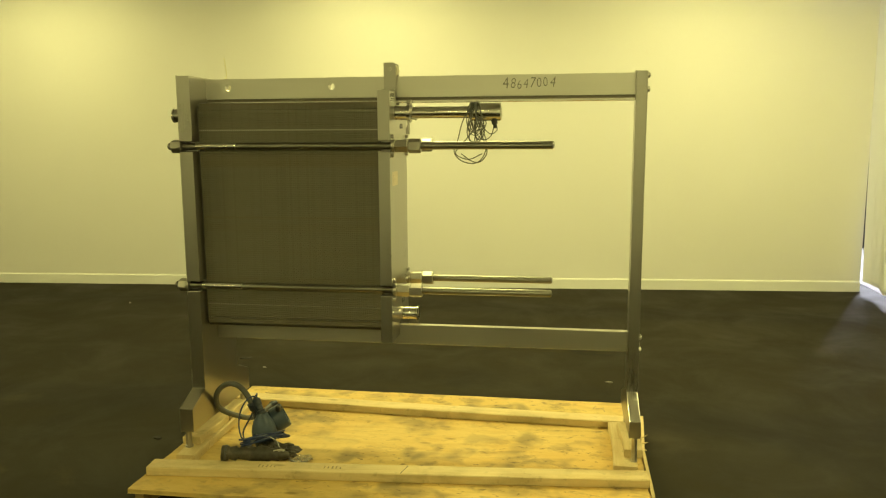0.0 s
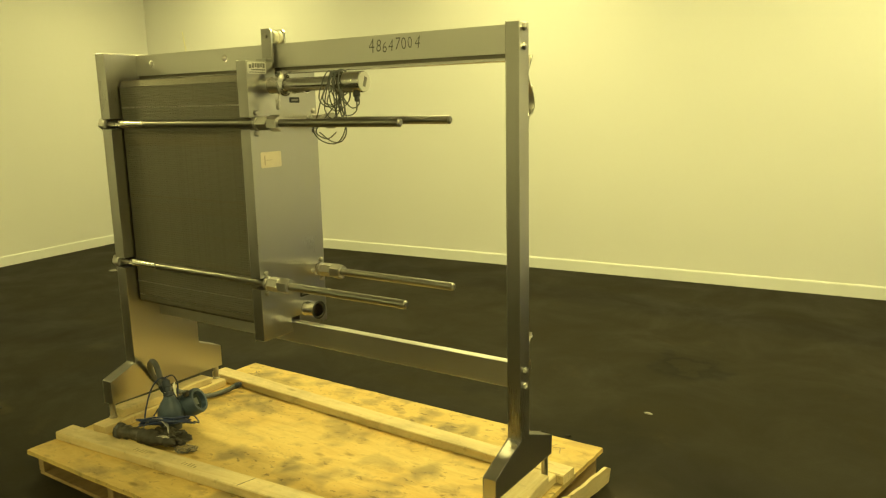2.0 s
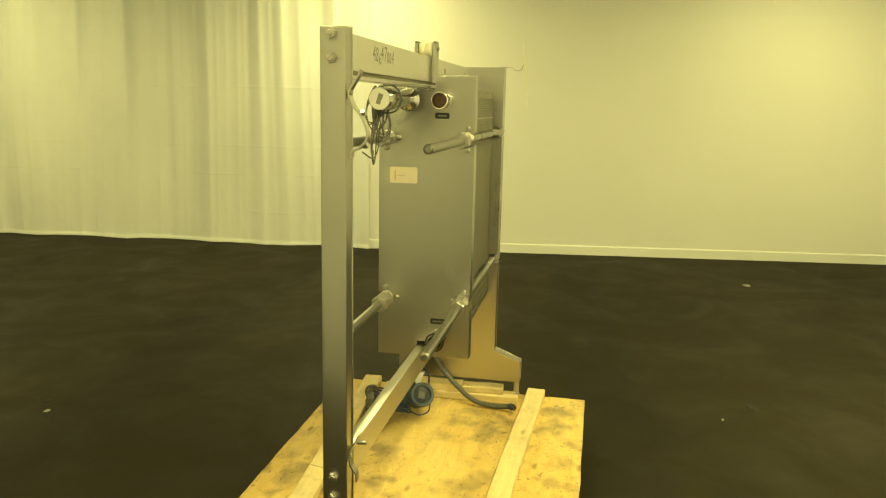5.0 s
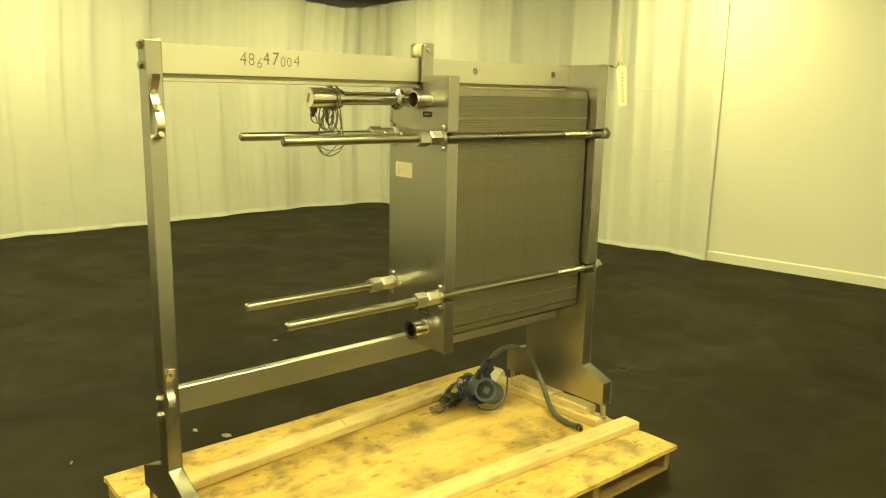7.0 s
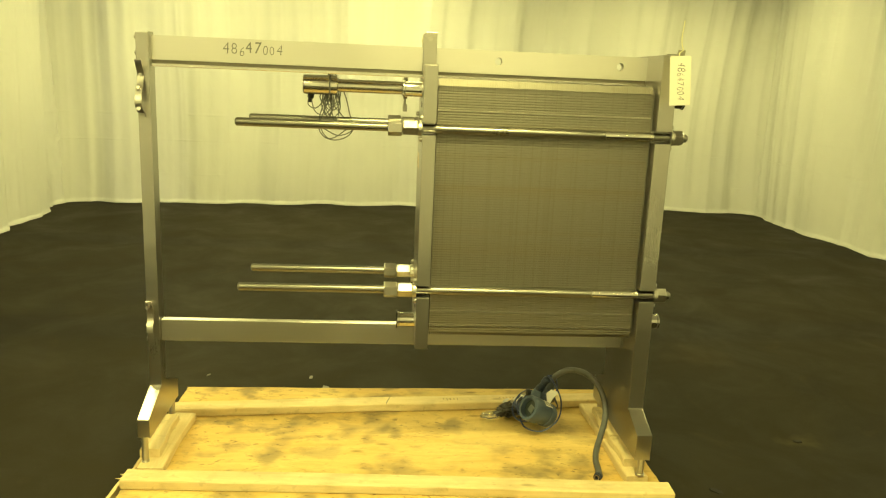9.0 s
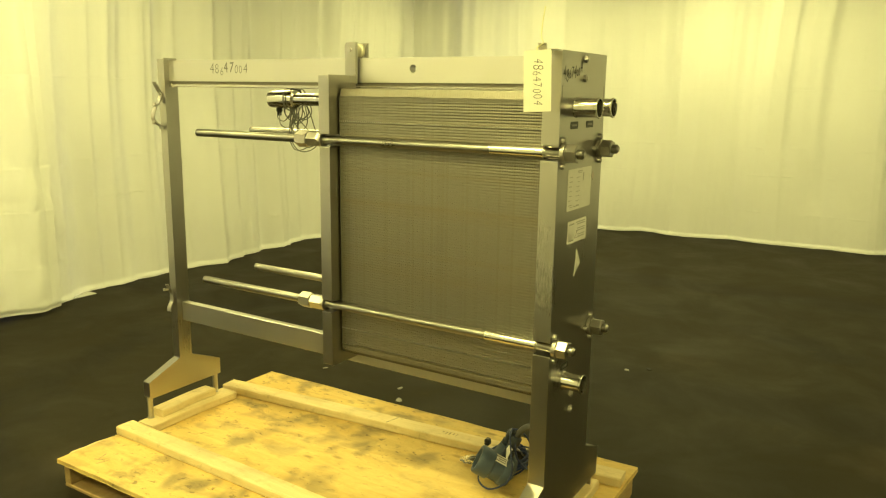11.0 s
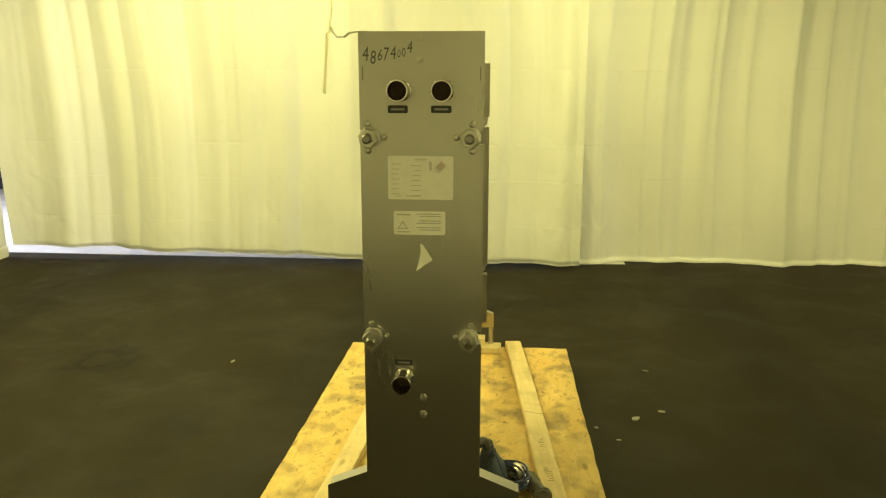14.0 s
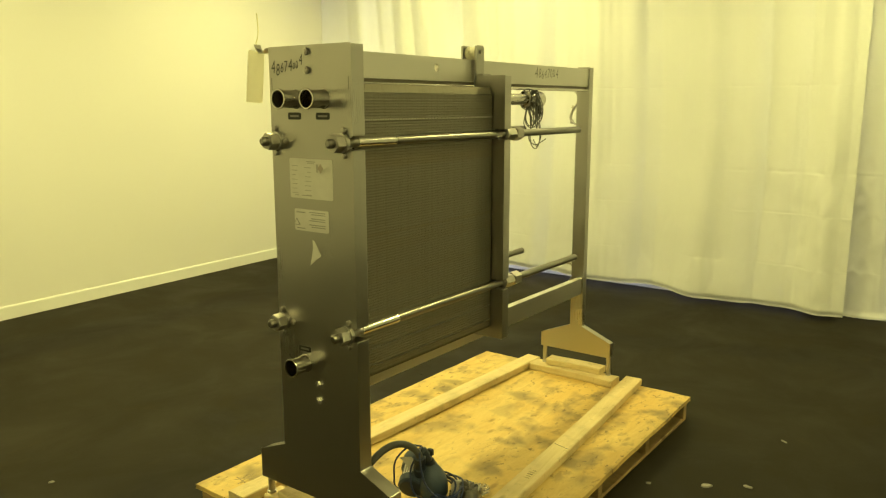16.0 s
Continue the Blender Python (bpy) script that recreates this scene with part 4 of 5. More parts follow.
for pts in ([(-0.512, 3.300, 1.676), (-0.555, 3.285, 1.600), (-0.575, 3.270, 1.520), (-0.590, 3.262, 1.470), (-0.560, 3.268, 1.432), (-0.505, 3.278, 1.420), (-0.470, 3.284, 1.446), (-0.455, 3.290, 1.500), (-0.470, 3.300, 1.560), (-0.495, 3.305, 1.640)],
            [(-0.560, 3.262, 1.462), (-0.515, 3.272, 1.430), (-0.480, 3.288, 1.428), (-0.452, 3.286, 1.470), (-0.475, 3.282, 1.540), (-0.500, 3.290, 1.600)],
            [(-0.470, 3.250, 1.462), (-0.530, 3.268, 1.438), (-0.585, 3.270, 1.462), (-0.560, 3.280, 1.500), (-0.510, 3.300, 1.560)],
            [(-0.420, 3.318, 1.600), (-0.412, 3.315, 1.560), (-0.440, 3.310, 1.545), (-0.470, 3.305, 1.575), (-0.490, 3.300, 1.640)],
            [(-0.424, 3.315, 1.585), (-0.440, 3.330, 1.535), (-0.475, 3.320, 1.520), (-0.505, 3.310, 1.560), (-0.500, 3.320, 1.620)]):
    hpart("cable_loop", sweep(bmesh.new(), spline(pts, 0.012), 0.0023, 6), GREY_WIRE, "", True, probe)
hpart("cable_tie", sweep(bmesh.new(), spline([(-0.50 + 0.0 * k, 3.328 + 0.046 * math.cos(k * 0.785), 1.637 + 0.046 * math.sin(k * 0.785)) for k in range(8)], 0.01, True), 0.003, 6, True), GREY_WIRE, "", True, probe)


# ---- bolts, plates and marks ----
def bolt_head(x, y, z, way):
    bm = hex_nut(bmesh.new(), (x, y, z), (way, 0, 0), 0.010, 0.022, 0.2)
    lathe(bm, (x + way * 0.010, y, z), (way, 0, 0), [(0, 0.008), (0.003, 0.006)], 14)
    hpart("bolt_head", bm, STEEL_NUT)


for z in (1.782, 1.723, 0.668, 0.611):
    bolt_head(-1.797, 3.388 if z > 1 else 3.380, z, -1)
for z in (1.785, 1.727, 0.657, 0.601):
    bolt_head(XC1, 3.381, z, 1)


def plaque(name, x, way, y0, y1, z0, z1, mat, label, thick=0.0012):
    xa, xb = sorted((x, x + way * thick))
    r = min(0.006, (z1 - z0) * 0.2)
    pts = [(y1 - r, z0), (y1 - r * 0.3, z0 + r * 0.3), (y1, z0 + r), (y1, z1 - r), (y1 - r * 0.3, z1 - r * 0.3), (y1 - r, z1), (y0 + r, z1), (y0 + r * 0.3, z1 - r * 0.3), (y0, z1 - r), (y0, z0 + r), (y0 + r * 0.3, z0 + r * 0.3), (y0 + r, z0)]
    return hpart(name, prism(bmesh.new(), pts, "x", xa, xb), mat, label)


def bars(parent, x, way, rows, mat, name="print"):
    bm = bmesh.new()
    xa, xb = sorted((x + way * 0.0010, x + way * 0.0018))
    for y0, y1, z0, z1 in rows:
        box(xa, xb, y0, y1, z0, z1, 0, bm)
    hpart(name, bm, mat, "printed bars", False, parent)


for y0, y1, z0, z1, x, way in ((3.423, 3.483, 1.567, 1.590, -1.797, -1), (3.293, 3.354, 1.568, 1.590, -1.797, -1), (3.414, 3.472, 0.775, 0.794, -1.797, -1), (3.415, 3.470, 1.570, 1.592, -0.855, 1), (3.412, 3.470, 0.775, 0.797, -0.855, 1)):
    p = plaque("port_label", x, way, y0, y1, z0, z1, BLACK, "small black label under a pipe stub")
    bars(p, x, way, [(y0 + 0.010, y1 - 0.010, (z0 + z1) / 2 - 0.003, (z0 + z1) / 2 + 0.003)], PRINT)
p = plaque("data_plate", -1.797, -1, 3.287, 3.485, 1.309, 1.441, FOIL, "pale data plate with faint unreadable print")
rows = [(3.365, 3.405, 1.430, 1.433), (3.368, 3.402, 1.425, 1.427)]
rr = random.Random(6)
for k in range(7):
    z = 1.415 - 0.015 * k
    rows += [(3.455 - rr.uniform(0.0, 0.012), 3.474, z, z + 0.0022), (3.385, 3.385 + rr.uniform(0.012, 0.035), z - 0.004, z - 0.002)]
rows += [(3.385, 3.43, 1.318, 1.321), (3.445, 3.462, 1.318, 1.321)]
bars(p, -1.797, -1, rows, FAINT)
bars(p, -1.797, -1, [(3.352, 3.360, 1.398, 1.424)], FAINT)
bm = prism(bmesh.new(), [(3.322, 1.428), (3.309, 1.413), (3.322, 1.398), (3.335, 1.413)], "x", -1.8172, -1.8160)
hpart("diamond_mark", bm, RED, "faded red diamond", False, p)
p = plaque("warning_label", -1.797, -1, 3.311, 3.469, 1.200, 1.273, PAPER, "white warning label with faint print")
bars(p, -1.797, -1, [(3.418, 3.460, 1.260, 1.264), (3.420, 3.458, 1.207, 1.210)] + [(3.325, 3.400 - 0.01 * (k % 2), 1.263 - 0.007 * k, 1.266 - 0.007 * k) for k in range(8) if k not in (2, 5)], MIDGREY)
for s_, mt in ((0.016, MIDGREY), (0.012, PAPER)):
    q = 0.0006 if mt is PAPER else 0.0
    bm = prism(bmesh.new(), [(3.439 - s_, 1.222 + (0.016 - s_) * 0.6), (3.439 + s_, 1.222 + (0.016 - s_) * 0.6), (3.439, 1.222 + s_ * 1.55)], "x", -1.8172 - q, -1.8160 - q)
    hpart("warning_triangle", bm, mt, "outlined warning triangle", False, p)
bm = prism(bmesh.new(), [(3.388, 1.172), (3.379, 1.168), (3.350, 1.121), (3.372, 1.107), (3.401, 1.085), (3.392, 1.118), (3.386, 1.145)], "x", -1.7988, -1.797)
hpart("torn_tape", bm, STICKER, "torn white sticker")
p = plaque("paper_label", -0.855, 1, 3.243, 3.351, 1.324, 1.385, PINK, "faded peach paper label")
bars(p, -0.855, 1, [(3.262, 3.266, 1.335, 1.372), (3.272, 3.30, 1.352, 1.354)], plain("faint_pencil", (0.52, 0.42, 0.32), 0.7))
p = plaque("maker_label", -0.855, 1, 3.206, 3.300, 1.680, 1.724, PAPER, "white label with a plain grey block mark")
bars(p, -0.855, 1, [(3.230, 3.240, 1.702, 1.719), (3.243, 3.252, 1.704, 1.719), (3.255, 3.268, 1.702, 1.719), (3.271, 3.279, 1.704, 1.719), (3.282, 3.293, 1.702, 1.719), (3.214, 3.226, 1.700, 1.714)], PRINT)
bars(p, -0.855, 1, [(3.226, 3.294, 1.6925, 1.697), (3.214, 3.292, 1.6845, 1.6875)], PRINT)
# flat dark bars put the shade of two narrow slots into colour
for y in (3.207, 3.555):
    hpart("edge_mark", box(-1.7976, -1.796, y, y + 0.0035, 1.662, 1.702), PRINT, "thin dark bar for a narrow slot near the edge")


def written(text, height, seed, m, slope=0.0, label="", width=None, ink=INK, **style):
    bm, wd = lettering(text, height, seed, slope, **style)
    if width:
        bmesh.ops.scale(bm, vec=(width / wd, 1, 1), verts=bm.verts)
    bm.transform(m)
    return hpart("handwritten_number", bm, ink, label)


written("48647004", 0.046, 3, pose(-0.394, 3.3555, 1.735), 0.02, "number in black marker", 0.228, FADED_INK, sizes=(1.15, 0.95, 0.85, 0.9, 1.0, 0.9, 0.85, 1.0), lifts=(0, 0.05, -0.05, 0.0, 0.02, 0.05, 0.1, 0.0))
written("48647004", 0.042, 7, pose(-0.100, 3.3925, 1.738, 0, 0, 180), 0.01, "number in black marker", 0.228, FADED_INK, sizes=(1.1, 1.0, 0.85, 1.0, 1.05, 0.85, 0.8, 1.0), lifts=(0, 0, -0.18, 0.12, 0.08, -0.02, -0.02, -0.03), bold=(3, 4))
written("48674004", 0.036, 11, pose(-1.7975, 3.557, 1.716, 0, 0, -90), 0.06, "number in black marker", 0.152, sizes=(1.2, 1.1, 0.9, 1.05, 1.1, 0.62, 0.72, 1.0), lifts=(0.05, -0.22, 0.0, -0.02, 0.0, 0.1, 0.12, 0.38), bold=(0, 1, 2, 3, 4, 5, 6, 7))

# bent hanger straps
bm = strap(bmesh.new(), [(-1.770, 3.540, 1.8025), (-1.770, 3.575, 1.8025), (-1.770, 3.600, 1.799), (-1.770, 3.614, 1.788), (-1.770, 3.636, 1.787), (-1.770, 3.648, 1.800), (-1.770, 3.654, 1.816)], (0.026, 0, 0), 0.003)
hpart("hook_strap", bm, STEEL_NUT, "bent steel strap hook on top of the plate")


def clamp_strap(z_list, label):
    pts = spline([(0.194 + dx, y, z) for dx, y, z in z_list], 0.006)
    s_ = hpart("bent_strap", strap(bmesh.new(), pts, (0.024, 0, 0), 0.004), STEEL_NUT, label, True)
    return s_


s_ = clamp_strap([(0, 3.450, 1.702), (0, 3.446, 1.690), (0, 3.424, 1.655), (0, 3.421, 1.640), (0, 3.436, 1.610), (0, 3.446, 1.600), (0, 3.462, 1.570), (0, 3.466, 1.540), (0, 3.446, 1.516), (0, 3.428, 1.508), (0, 3.426, 1.492)], "bent steel pipe clamp strap on the column")
for y, z in ((3.449, 1.600), (3.455, 1.522)):
    hpart("strap_bolt", hex_nut(bmesh.new(), (0.194, y, z), (0, 1, 0.2), 0.012, 0.016), STEEL_NUT, "", False, s_)
hpart("strap_stud", rod_mesh(bmesh.new(), (0.194, 3.4155, 1.648), (0, 1, 0), 0.012, 0.006, 10), STEEL_NUT, "", True, s_)
s_ = clamp_strap([(0, 3.446, 0.775), (0, 3.440, 0.760), (0, 3.424, 0.735), (0, 3.422, 0.715), (0, 3.424, 0.690), (0, 3.438, 0.668), (0, 3.441, 0.645)], "bent steel pipe clamp strap low on the column")
hpart("strap_bolt", rod_mesh(bmesh.new(), (0.194, 3.440, 0.752), (0, 1, 0.1), 0.026, 0.006, 10), STEEL_NUT, "", True, s_)
hpart("strap_stud", rod_mesh(bmesh.new(), (0.194, 3.4155, 0.712), (0, 1, 0), 0.010, 0.006, 10), STEEL_NUT, "", True, s_)

# ---- hanging tag ----
tag = thing("hang_tag", "buff card tag with a handwritten number hanging from a strap hook", "tag", (-1.762, 3.667, 1.80))
bm = prism(bmesh.new(), [(-0.041, -0.178), (0.041, -0.178), (0.041, -0.008), (0.038, -0.004), (-0.038, -0.004), (-0.041, -0.008)], "y", -0.0006, 0.0006)
bm.transform(pose(0, 0, 0, 4, 3, 8))
part("card", bm, CARD, tag)
bm, wd = lettering("48647004", 0.030, 19)
bmesh.ops.scale(bm, vec=(0.135 / wd, 1, 1), verts=bm.verts)
bm.transform(pose(0, 0, 0, 4, 3, 8) @ pose(0, 0.0012, 0, 0, 0, 180) @ pose(-0.012, 0, -0.026, 0, 90, 0))
part("handwritten_number", bm, INK, tag, "number in black marker")
part("wire_tie", sweep(bmesh.new(), spline([(0.0, 0.0, -0.012), (0.004, -0.006, 0.004), (-0.012, -0.012, 0.016), (-0.006, -0.010, 0.030), (-0.004, -0.016, 0.060), (-0.010, -0.020, 0.118)], 0.008), 0.0020, 6), TIE, tag, "upright end of a pale tie")

# ---- transmitter with hose, cable and probe on the pallet ----
tr = thing("pressure_transmitter", "blue enamelled transmitter with a grey hose lying on the pallet", "transmitter", (-1.43, 3.22, DECK_Z))
TO = Vector((-1.43, 3.22, DECK_Z))


def tpart(name, bm, mat, label="", smooth=True, parent=None):
    bmesh.ops.translate(bm, verts=bm.verts, vec=-TO)
    return part(name, bm, mat, parent or tr, label, smooth)


WC = Vector((-1.385, 3.272, 0.265))
CAP = Vector((-1.492, 3.219, 0.204))
AX = (WC - CAP).normalized()
housing = tpart("housing", lathe(bmesh.new(), CAP, AX, [(0, 0.050), (0.004, 0.055), (0.030, 0.055), (0.033, 0.050), (0.072, 0.050), (0.078, 0.058), (0.128, 0.058), (0.135, 0.055), (0.135, 0.043), (0.112, 0.040)], 40), BLUE, "blue cylindrical electronics housing")
tpart("end_cap", lathe(bmesh.new(), CAP - AX * 0.010, AX, [(0, 0.040), (0.003, 0.048), (0.011, 0.0505)], 30), BLUE_DK, "dark screwed end cap", True, housing)
tpart("window", lathe(bmesh.new(), WC - AX * 0.024, AX, [(0, 0.041), (0.003, 0.041)], 28), GLASS_DK, "dark glass display window", True, housing)
tpart("display", lathe(bmesh.new(), WC - AX * 0.0208, AX, [(0, 0.022), (0.002, 0.022)], 4, 0.5), plain("grey_display", (0.10, 0.115, 0.10), 0.3), "grey display panel", False, housing)
pn = Vector((-0.50, 0.10, 0.72))
pn = (pn - AX * pn.dot(AX)).normalized()
ps = AX.cross(pn)
bm = box(-0.028, 0.028, -0.019, 0.019, -0.0008, 0.0008)
bm.transform(Matrix.Translation(CAP + AX * 0.056 + pn * 0.0525) @ Matrix((AX, ps, pn)).transposed().to_4x4())
tpart("name_plate", bm, PAPER, "small white name plate", False, housing)
for k in range(3):
    bm = box(-0.022, 0.020 - 0.01 * (k % 2), -0.0022, 0.0022, 0.0, 0.0006)
    bm.transform(Matrix.Translation(CAP + AX * 0.056 + pn * 0.0534 + ps * (0.010 * (k - 1))) @ Matrix((AX, ps, pn)).transposed().to_4x4())
    tpart("print", bm, PRINT, "", False, housing)
BULB = Vector((-1.442, 3.156, 0.196))
bulb = tpart("sensor_body", lathe(bmesh.new(), BULB, (-0.10, 0.06, 1), [(-0.046, 0.030), (-0.040, 0.044), (-0.020, 0.046), (-0.014, 0.052), (0.010, 0.055), (0.034, 0.055), (0.058, 0.050), (0.082, 0.038), (0.100, 0.026), (0.110, 0.022)], 36), BLUE, "blue domed sensor body")
tpart("joint", lathe(bmesh.new(), BULB + Vector((0, 0.02, 0.045)), (0.02, 0.9, -0.1), [(0, 0.034), (0.06, 0.034)], 20), BLUE, "", True, housing)
tpart("cable_gland", lathe(bmesh.new(), BULB + Vector((-0.012, 0.006, 0.106)), (-0.42, 0.20, 0.8), [(0, 0.021), (0.016, 0.021), (0.018, 0.016), (0.040, 0.016), (0.042, 0.019), (0.070, 0.019), (0.074, 0.014), (0.082, 0.008)], 18), BLUE_DK, "", True, bulb)
tpart("hose_gland", lathe(bmesh.new(), (-1.474, 3.196, 0.262), (-0.30, -0.22, 0.85), [(0, 0.024), (0.034, 0.024), (0.036, 0.020), (0.060, 0.020), (0.063, 0.023), (0.092, 0.023), (0.096, 0.016)], 18), BLUE_DK, "dark threaded hose gland", True, housing)
tpart("lug", box(-1.405, -1.383, 3.196, 3.222, 0.298, 0.326, 0.005), BLACK, "", False, housing)
tpart("lug", box(-1.468, -1.452, 3.150, 3.172, 0.296, 0.326, 0.004), STEEL_POL, "bright metal lug", False, bulb)
flag = bmesh.new()
strap(flag, [(-1.478, 3.214, 0.268), (-1.486, 3.220, 0.290), (-1.497, 3.228, 0.312), (-1.512, 3.236, 0.330)], (-0.030, 0.034, 0.0), 0.0008)
tpart("paper_flag", flag, STICKER, "white paper flag stuck to the housing", True, housing)
hose_pts = [(-1.500, 3.176, 0.335), (-1.512, 3.172, 0.360), (-1.530, 3.179, 0.386), (-1.565, 3.193, 0.412), (-1.605, 3.210, 0.420), (-1.650, 3.226, 0.409), (-1.693, 3.245, 0.375), (-1.719, 3.268, 0.330), (-1.728, 3.300, 0.277), (-1.715, 3.345, 0.233), (-1.687, 3.398, 0.196), (-1.656, 3.458, 0.162), (-1.636, 3.520, 0.146), (-1.627, 3.590, 0.142), (-1.617, 3.640, 0.148), (-1.604, 3.682, 0.160)]
tpart("hose", sweep(bmesh.new(), spline(hose_pts, 0.012), 0.0128, 14), GREY_HOSE, "grey rubber conduit hose")
tpart("hose_fitting", lathe(bmesh.new(), (-1.612, 3.664, 0.155), (0.55, 0.82, 0.05), [(0, 0.0135), (0.004, 0.0165), (0.022, 0.0165), (0.024, 0.014), (0.036, 0.014), (0.036, 0.0075), (0.030, 0.007)], 18), BLUE_DK, "dark end fitting")
tpart("fitting_ring", lathe(bmesh.new(), (-1.5925, 3.6930, 0.1568), (0.55, 0.82, 0.05), [(0, 0.0076), (0, 0.0118), (0.0015, 0.0118), (0.0015, 0.0076)], 18, 0, True), STEEL_POL, "bright steel ring")
# taped probe body lying against the batten
p0, p1 = Vector((-1.565, 2.968, 0.194)), Vector((-1.300, 3.052, 0.163))
pd = (p1 - p0).normalized()
bm = lathe(bmesh.new(), p0, pd, [(0, 0.026), (0.003, 0.031), (0.020, 0.032), (0.032, 0.032), (0.036, 0.027), (0.062, 0.030), (0.072, 0.024), (0.095, 0.027), (0.115, 0.025), (0.125, 0.033), (0.150, 0.030), (0.165, 0.035), (0.190, 0.032), (0.205, 0.027), (0.225, 0.023), (0.240, 0.020)], 26)
for v in bm.verts:
    ax = p0 + pd * (v.co - p0).dot(pd)
    v.co = ax + (v.co - ax) * (1 + 0.20 * noise.noise(v.co * 38) + 0.10 * noise.noise(v.co * 90))
body = tpart("taped_probe", bm, GREASY, "grey taped probe body wrapped in greasy film")
tpart("pipe_ring", lathe(bmesh.new(), p0 + pd * 0.014, pd, [(0, 0.030), (0, 0.0345), (0.010, 0.0345), (0.010, 0.030)], 26, 0, True), GREY_HOSE, "paler grey ring", True, body)
tpart("probe_tip", lathe(bmesh.new(), p0 + pd * 0.238, pd, [(0, 0.019), (0.014, 0.022), (0.034, 0.017), (0.046, 0.013), (0.052, 0.006)], 16), GREASY, "taped probe tip", True, body)
tpart("bracket", strap(bmesh.new(), [(-1.470, 3.020, 0.180), (-1.462, 3.045, 0.222), (-1.435, 3.062, 0.240), (-1.395, 3.075, 0.238), (-1.362, 3.080, 0.216), (-1.345, 3.070, 0.172)], (0.024, -0.020, 0), 0.004), STEEL_NUT, "bent steel bracket", True, body)
# ragged dark film bunched round the front of the probe
bm = bmesh.new()
bmesh.ops.create_icosphere(bm, subdivisions=4, radius=1.0)
for v in bm.verts:
    q = 0.55 * noise.noise(v.co * 2.3) + 0.55 * (0.5 - abs(noise.noise(v.co * 4.7)) * 2) + 0.25 * noise.noise(v.co * 11)
    v.co = Vector((v.co.x * 0.078, v.co.y * 0.044, v.co.z * 0.028)) * (1 + 0.75 * q)
bm.transform(pose(-1.352, 3.078, 0.166, 8, 6, 14))
for v in bm.verts:
    v.co.z = max(v.co.z, DECK_Z + 0.001)
tpart("film_wrapping", bm, GREASY, "ragged greasy film bunched round the probe", False, body)
# a small white scrap of film stuck to the probe
a = p0 + pd * 0.262 + Vector((0, -0.006, 0.018))
tpart("film_flap", strap(bmesh.new(), [a, a + Vector((-0.010, -0.010, 0.012)), a + Vector((-0.024, -0.022, 0.014))], (0.022, 0.010, 0.006), 0.0008), STICKER, "torn white flap of film", True, body)
rnd = random.Random(12)
cu, cv = Vector((0.63, 0.775, -0.08)), Vector((0.66, -0.56, 0.36))
for k in range(8):
    c = Vector((-1.432, 3.118, 0.206)) + Vector((rnd.uniform(-0.012, 0.012), rnd.uniform(-0.012, 0.012), rnd.uniform(-0.010, 0.016)))
    ru, rv = rnd.uniform(0.092, 0.118), rnd.uniform(0.044, 0.072)
    pts = [c + cu * (ru * math.cos(a)) + cv * (rv * math.sin(a)) + Vector((0, 0, 0.007 * math.sin(2 * a + k))) for a in (j * math.pi / 5 for j in range(10))]
    for q in pts:
        q.z = max(q.z, DECK_Z + 0.006)
    tpart("blue_cable_loop", sweep(bmesh.new(), spline(pts, 0.012, True), 0.0036, 7, True), BLUE_WIRE, "")
for pts in ([(-1.490, 3.176, 0.378), (-1.515, 3.165, 0.372), (-1.540, 3.140, 0.330), (-1.545, 3.115, 0.270), (-1.520, 3.080, 0.222), (-1.480, 3.055, 0.205)],
            [(-1.486, 3.178, 0.380), (-1.500, 3.225, 0.372), (-1.528, 3.268, 0.315), (-1.535, 3.270, 0.250), (-1.515, 3.280, 0.200), (-1.450, 3.290, 0.160), (-1.385, 3.258, 0.160), (-1.362, 3.215, 0.185)],
            [(-1.484, 3.174, 0.378), (-1.505, 3.190, 0.340), (-1.520, 3.205, 0.280), (-1.545, 3.160, 0.215), (-1.500, 3.080, 0.190)]):
    tpart("blue_cable", sweep(bmesh.new(), spline(pts, 0.012), 0.0036, 7), BLUE_WIRE, "")

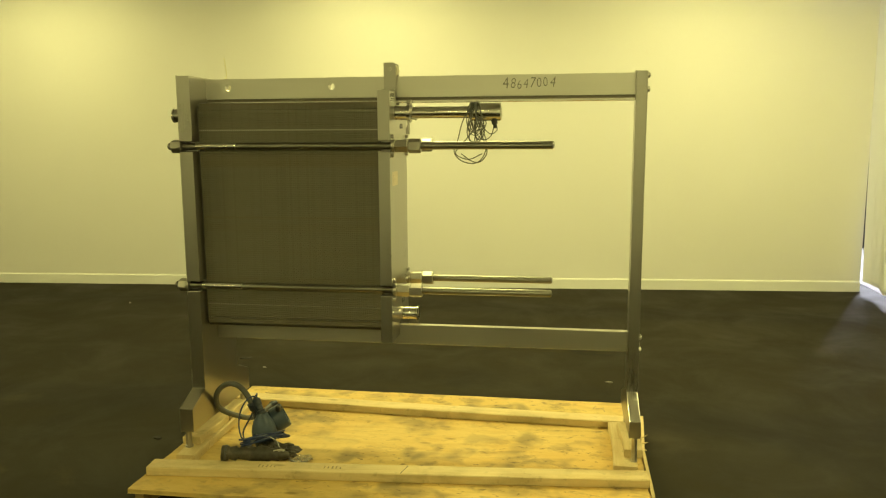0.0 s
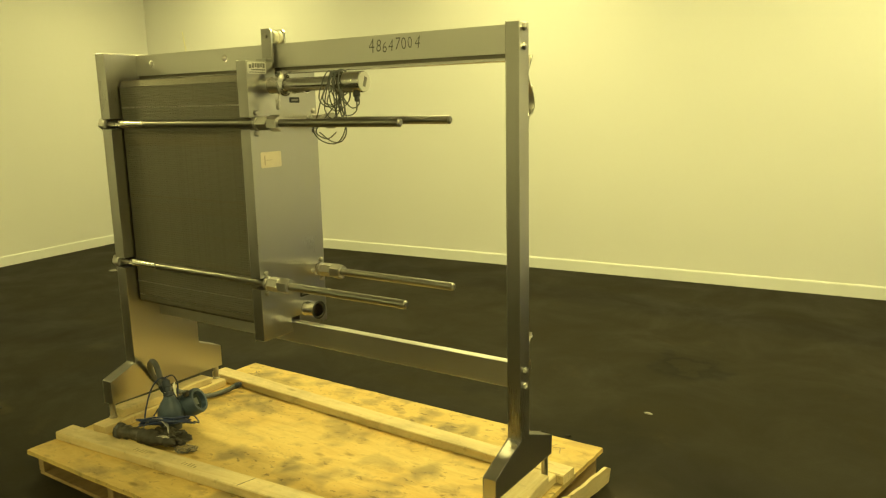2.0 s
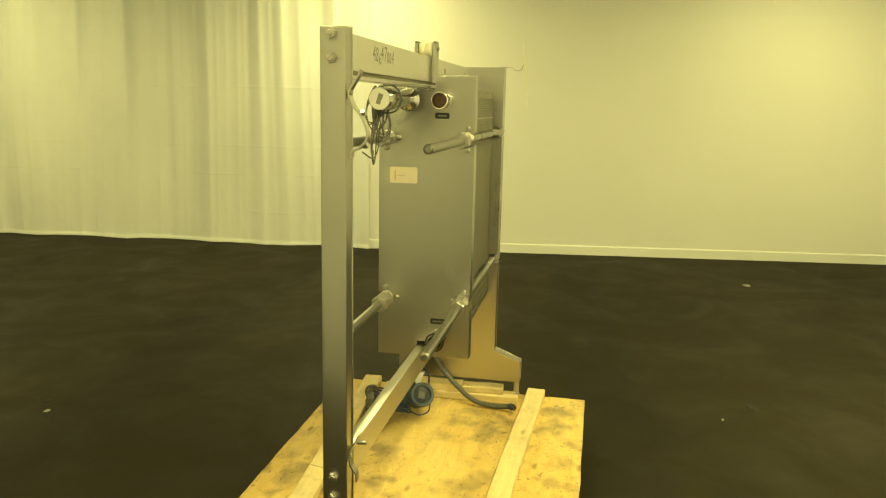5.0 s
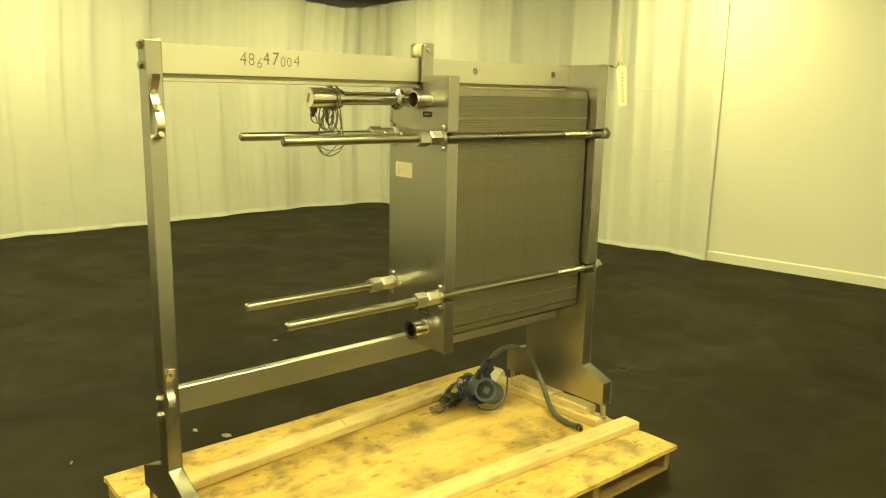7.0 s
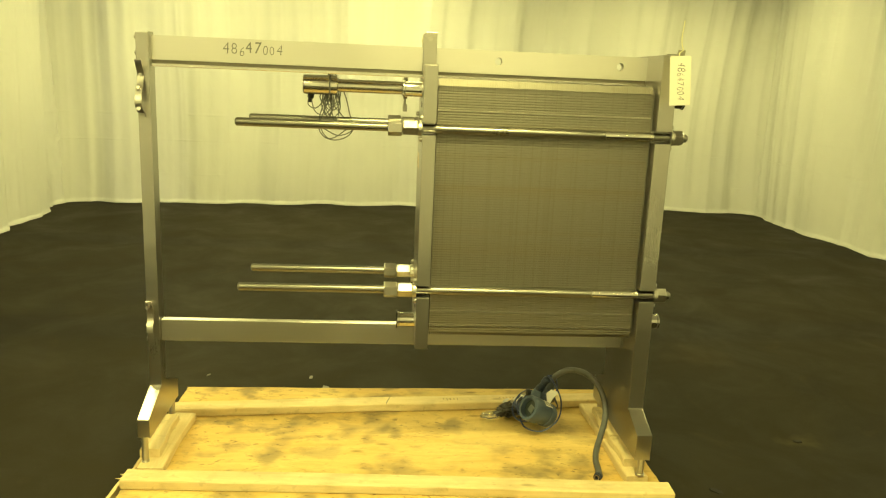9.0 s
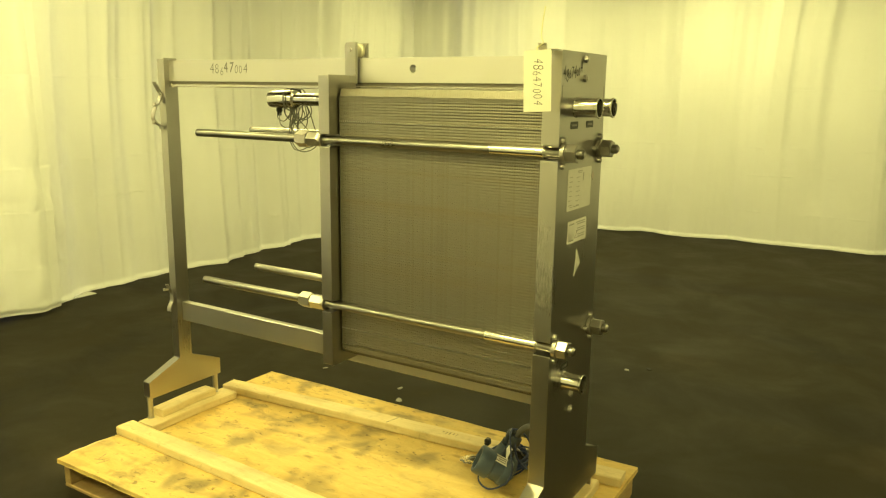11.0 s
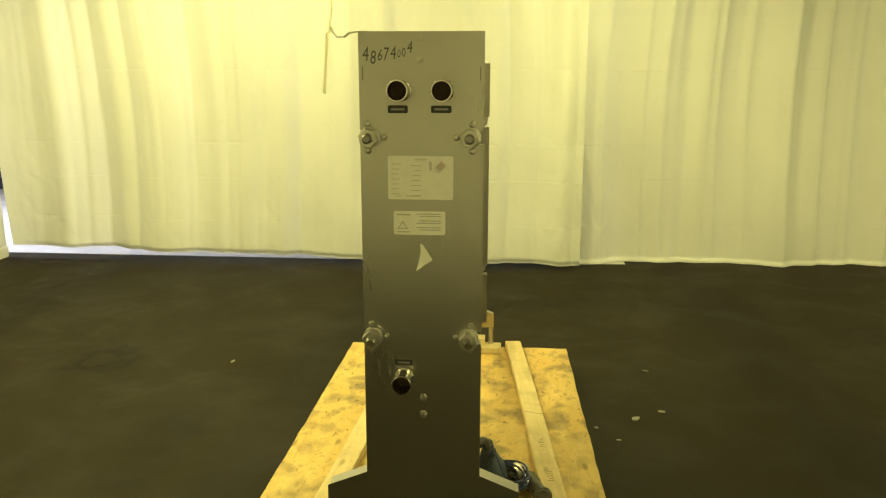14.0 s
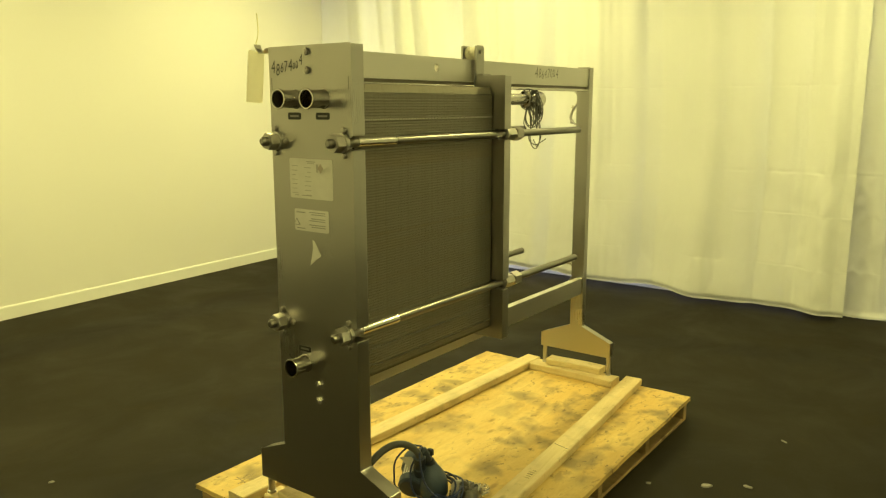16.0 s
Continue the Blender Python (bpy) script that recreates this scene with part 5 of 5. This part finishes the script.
# crumpled clear wrap by the probe
wrap = bmesh.new()
bmesh.ops.create_icosphere(wrap, subdivisions=4, radius=1.0)
for v in wrap.verts:
    q = noise.noise(v.co * 2.6) * 0.45 + noise.noise(v.co * 6.5) * 0.22
    v.co = Vector((v.co.x * 0.046, v.co.y * 0.034, v.co.z * 0.011)) * (1 + q)
zlow = min(v.co.z for v in wrap.verts)
ob = part("plastic_wrap", wrap, WRAP, None, "", False, pose(-1.250, 3.075, DECK_Z - zlow, 0, 0, 25))
tagged(ob, "crumpled clear plastic wrap lying on the plywood", "plastic wrap")

# ---- scraps on the floor ----
def scrap(x, y, size, seed, mat, label, category):
    rnd = random.Random(seed)
    n = rnd.randint(6, 9)
    bm = bmesh.new()
    st = rnd.uniform(0.35, 0.7)
    pts = [(size * math.cos(2 * math.pi * k / n) * rnd.uniform(0.6, 1.15), size * st * math.sin(2 * math.pi * k / n) * rnd.uniform(0.6, 1.15)) for k in range(n)]
    prism(bm, pts, "z", 0.0, 0.003 + 0.08 * size)
    for v in bm.verts:
        if v.co.z > 0.001:
            v.co.z += 0.12 * size * noise.noise(v.co * 40)
            v.co.x *= 0.85
            v.co.y *= 0.85
    ob = part("floor_scrap", bm, mat, None, "", False, pose(x, y, 0.0, 0, 0, rnd.uniform(0, 180)))
    tagged(ob, label, category, "scraps on the floor")


PALE = "small pale paper scrap lying on the dark floor"
DARK = "small dark crumb of dirt on the floor"
for k, (x, y, sz) in enumerate(((0.19, 4.747, 0.035), (-5.47, 5.49, 0.075), (-0.337, 2.304, 0.032), (-0.43, 2.45, 0.038), (-1.33, 1.275, 0.03), (-0.555, 2.66, 0.022), (0.233, 2.287, 0.025), (-2.08, 4.761, 0.02), (-4.08, 6.51, 0.03), (-0.68, 2.57, 0.02))):
    scrap(x, y, sz * 0.75, 100 + k, FLAKE, PALE, "paper scrap")
for k, (x, y, sz) in enumerate(((-2.29, 4.944, 0.045), (-2.795, 3.057, 0.03), (-2.175, 3.526, 0.035), (-0.049, 4.30, 0.02), (-4.352, 3.1, 0.03), (-1.445, 1.19, 0.03))):
    scrap(x, y, sz, 200 + k, DIRT, DARK, "dirt")
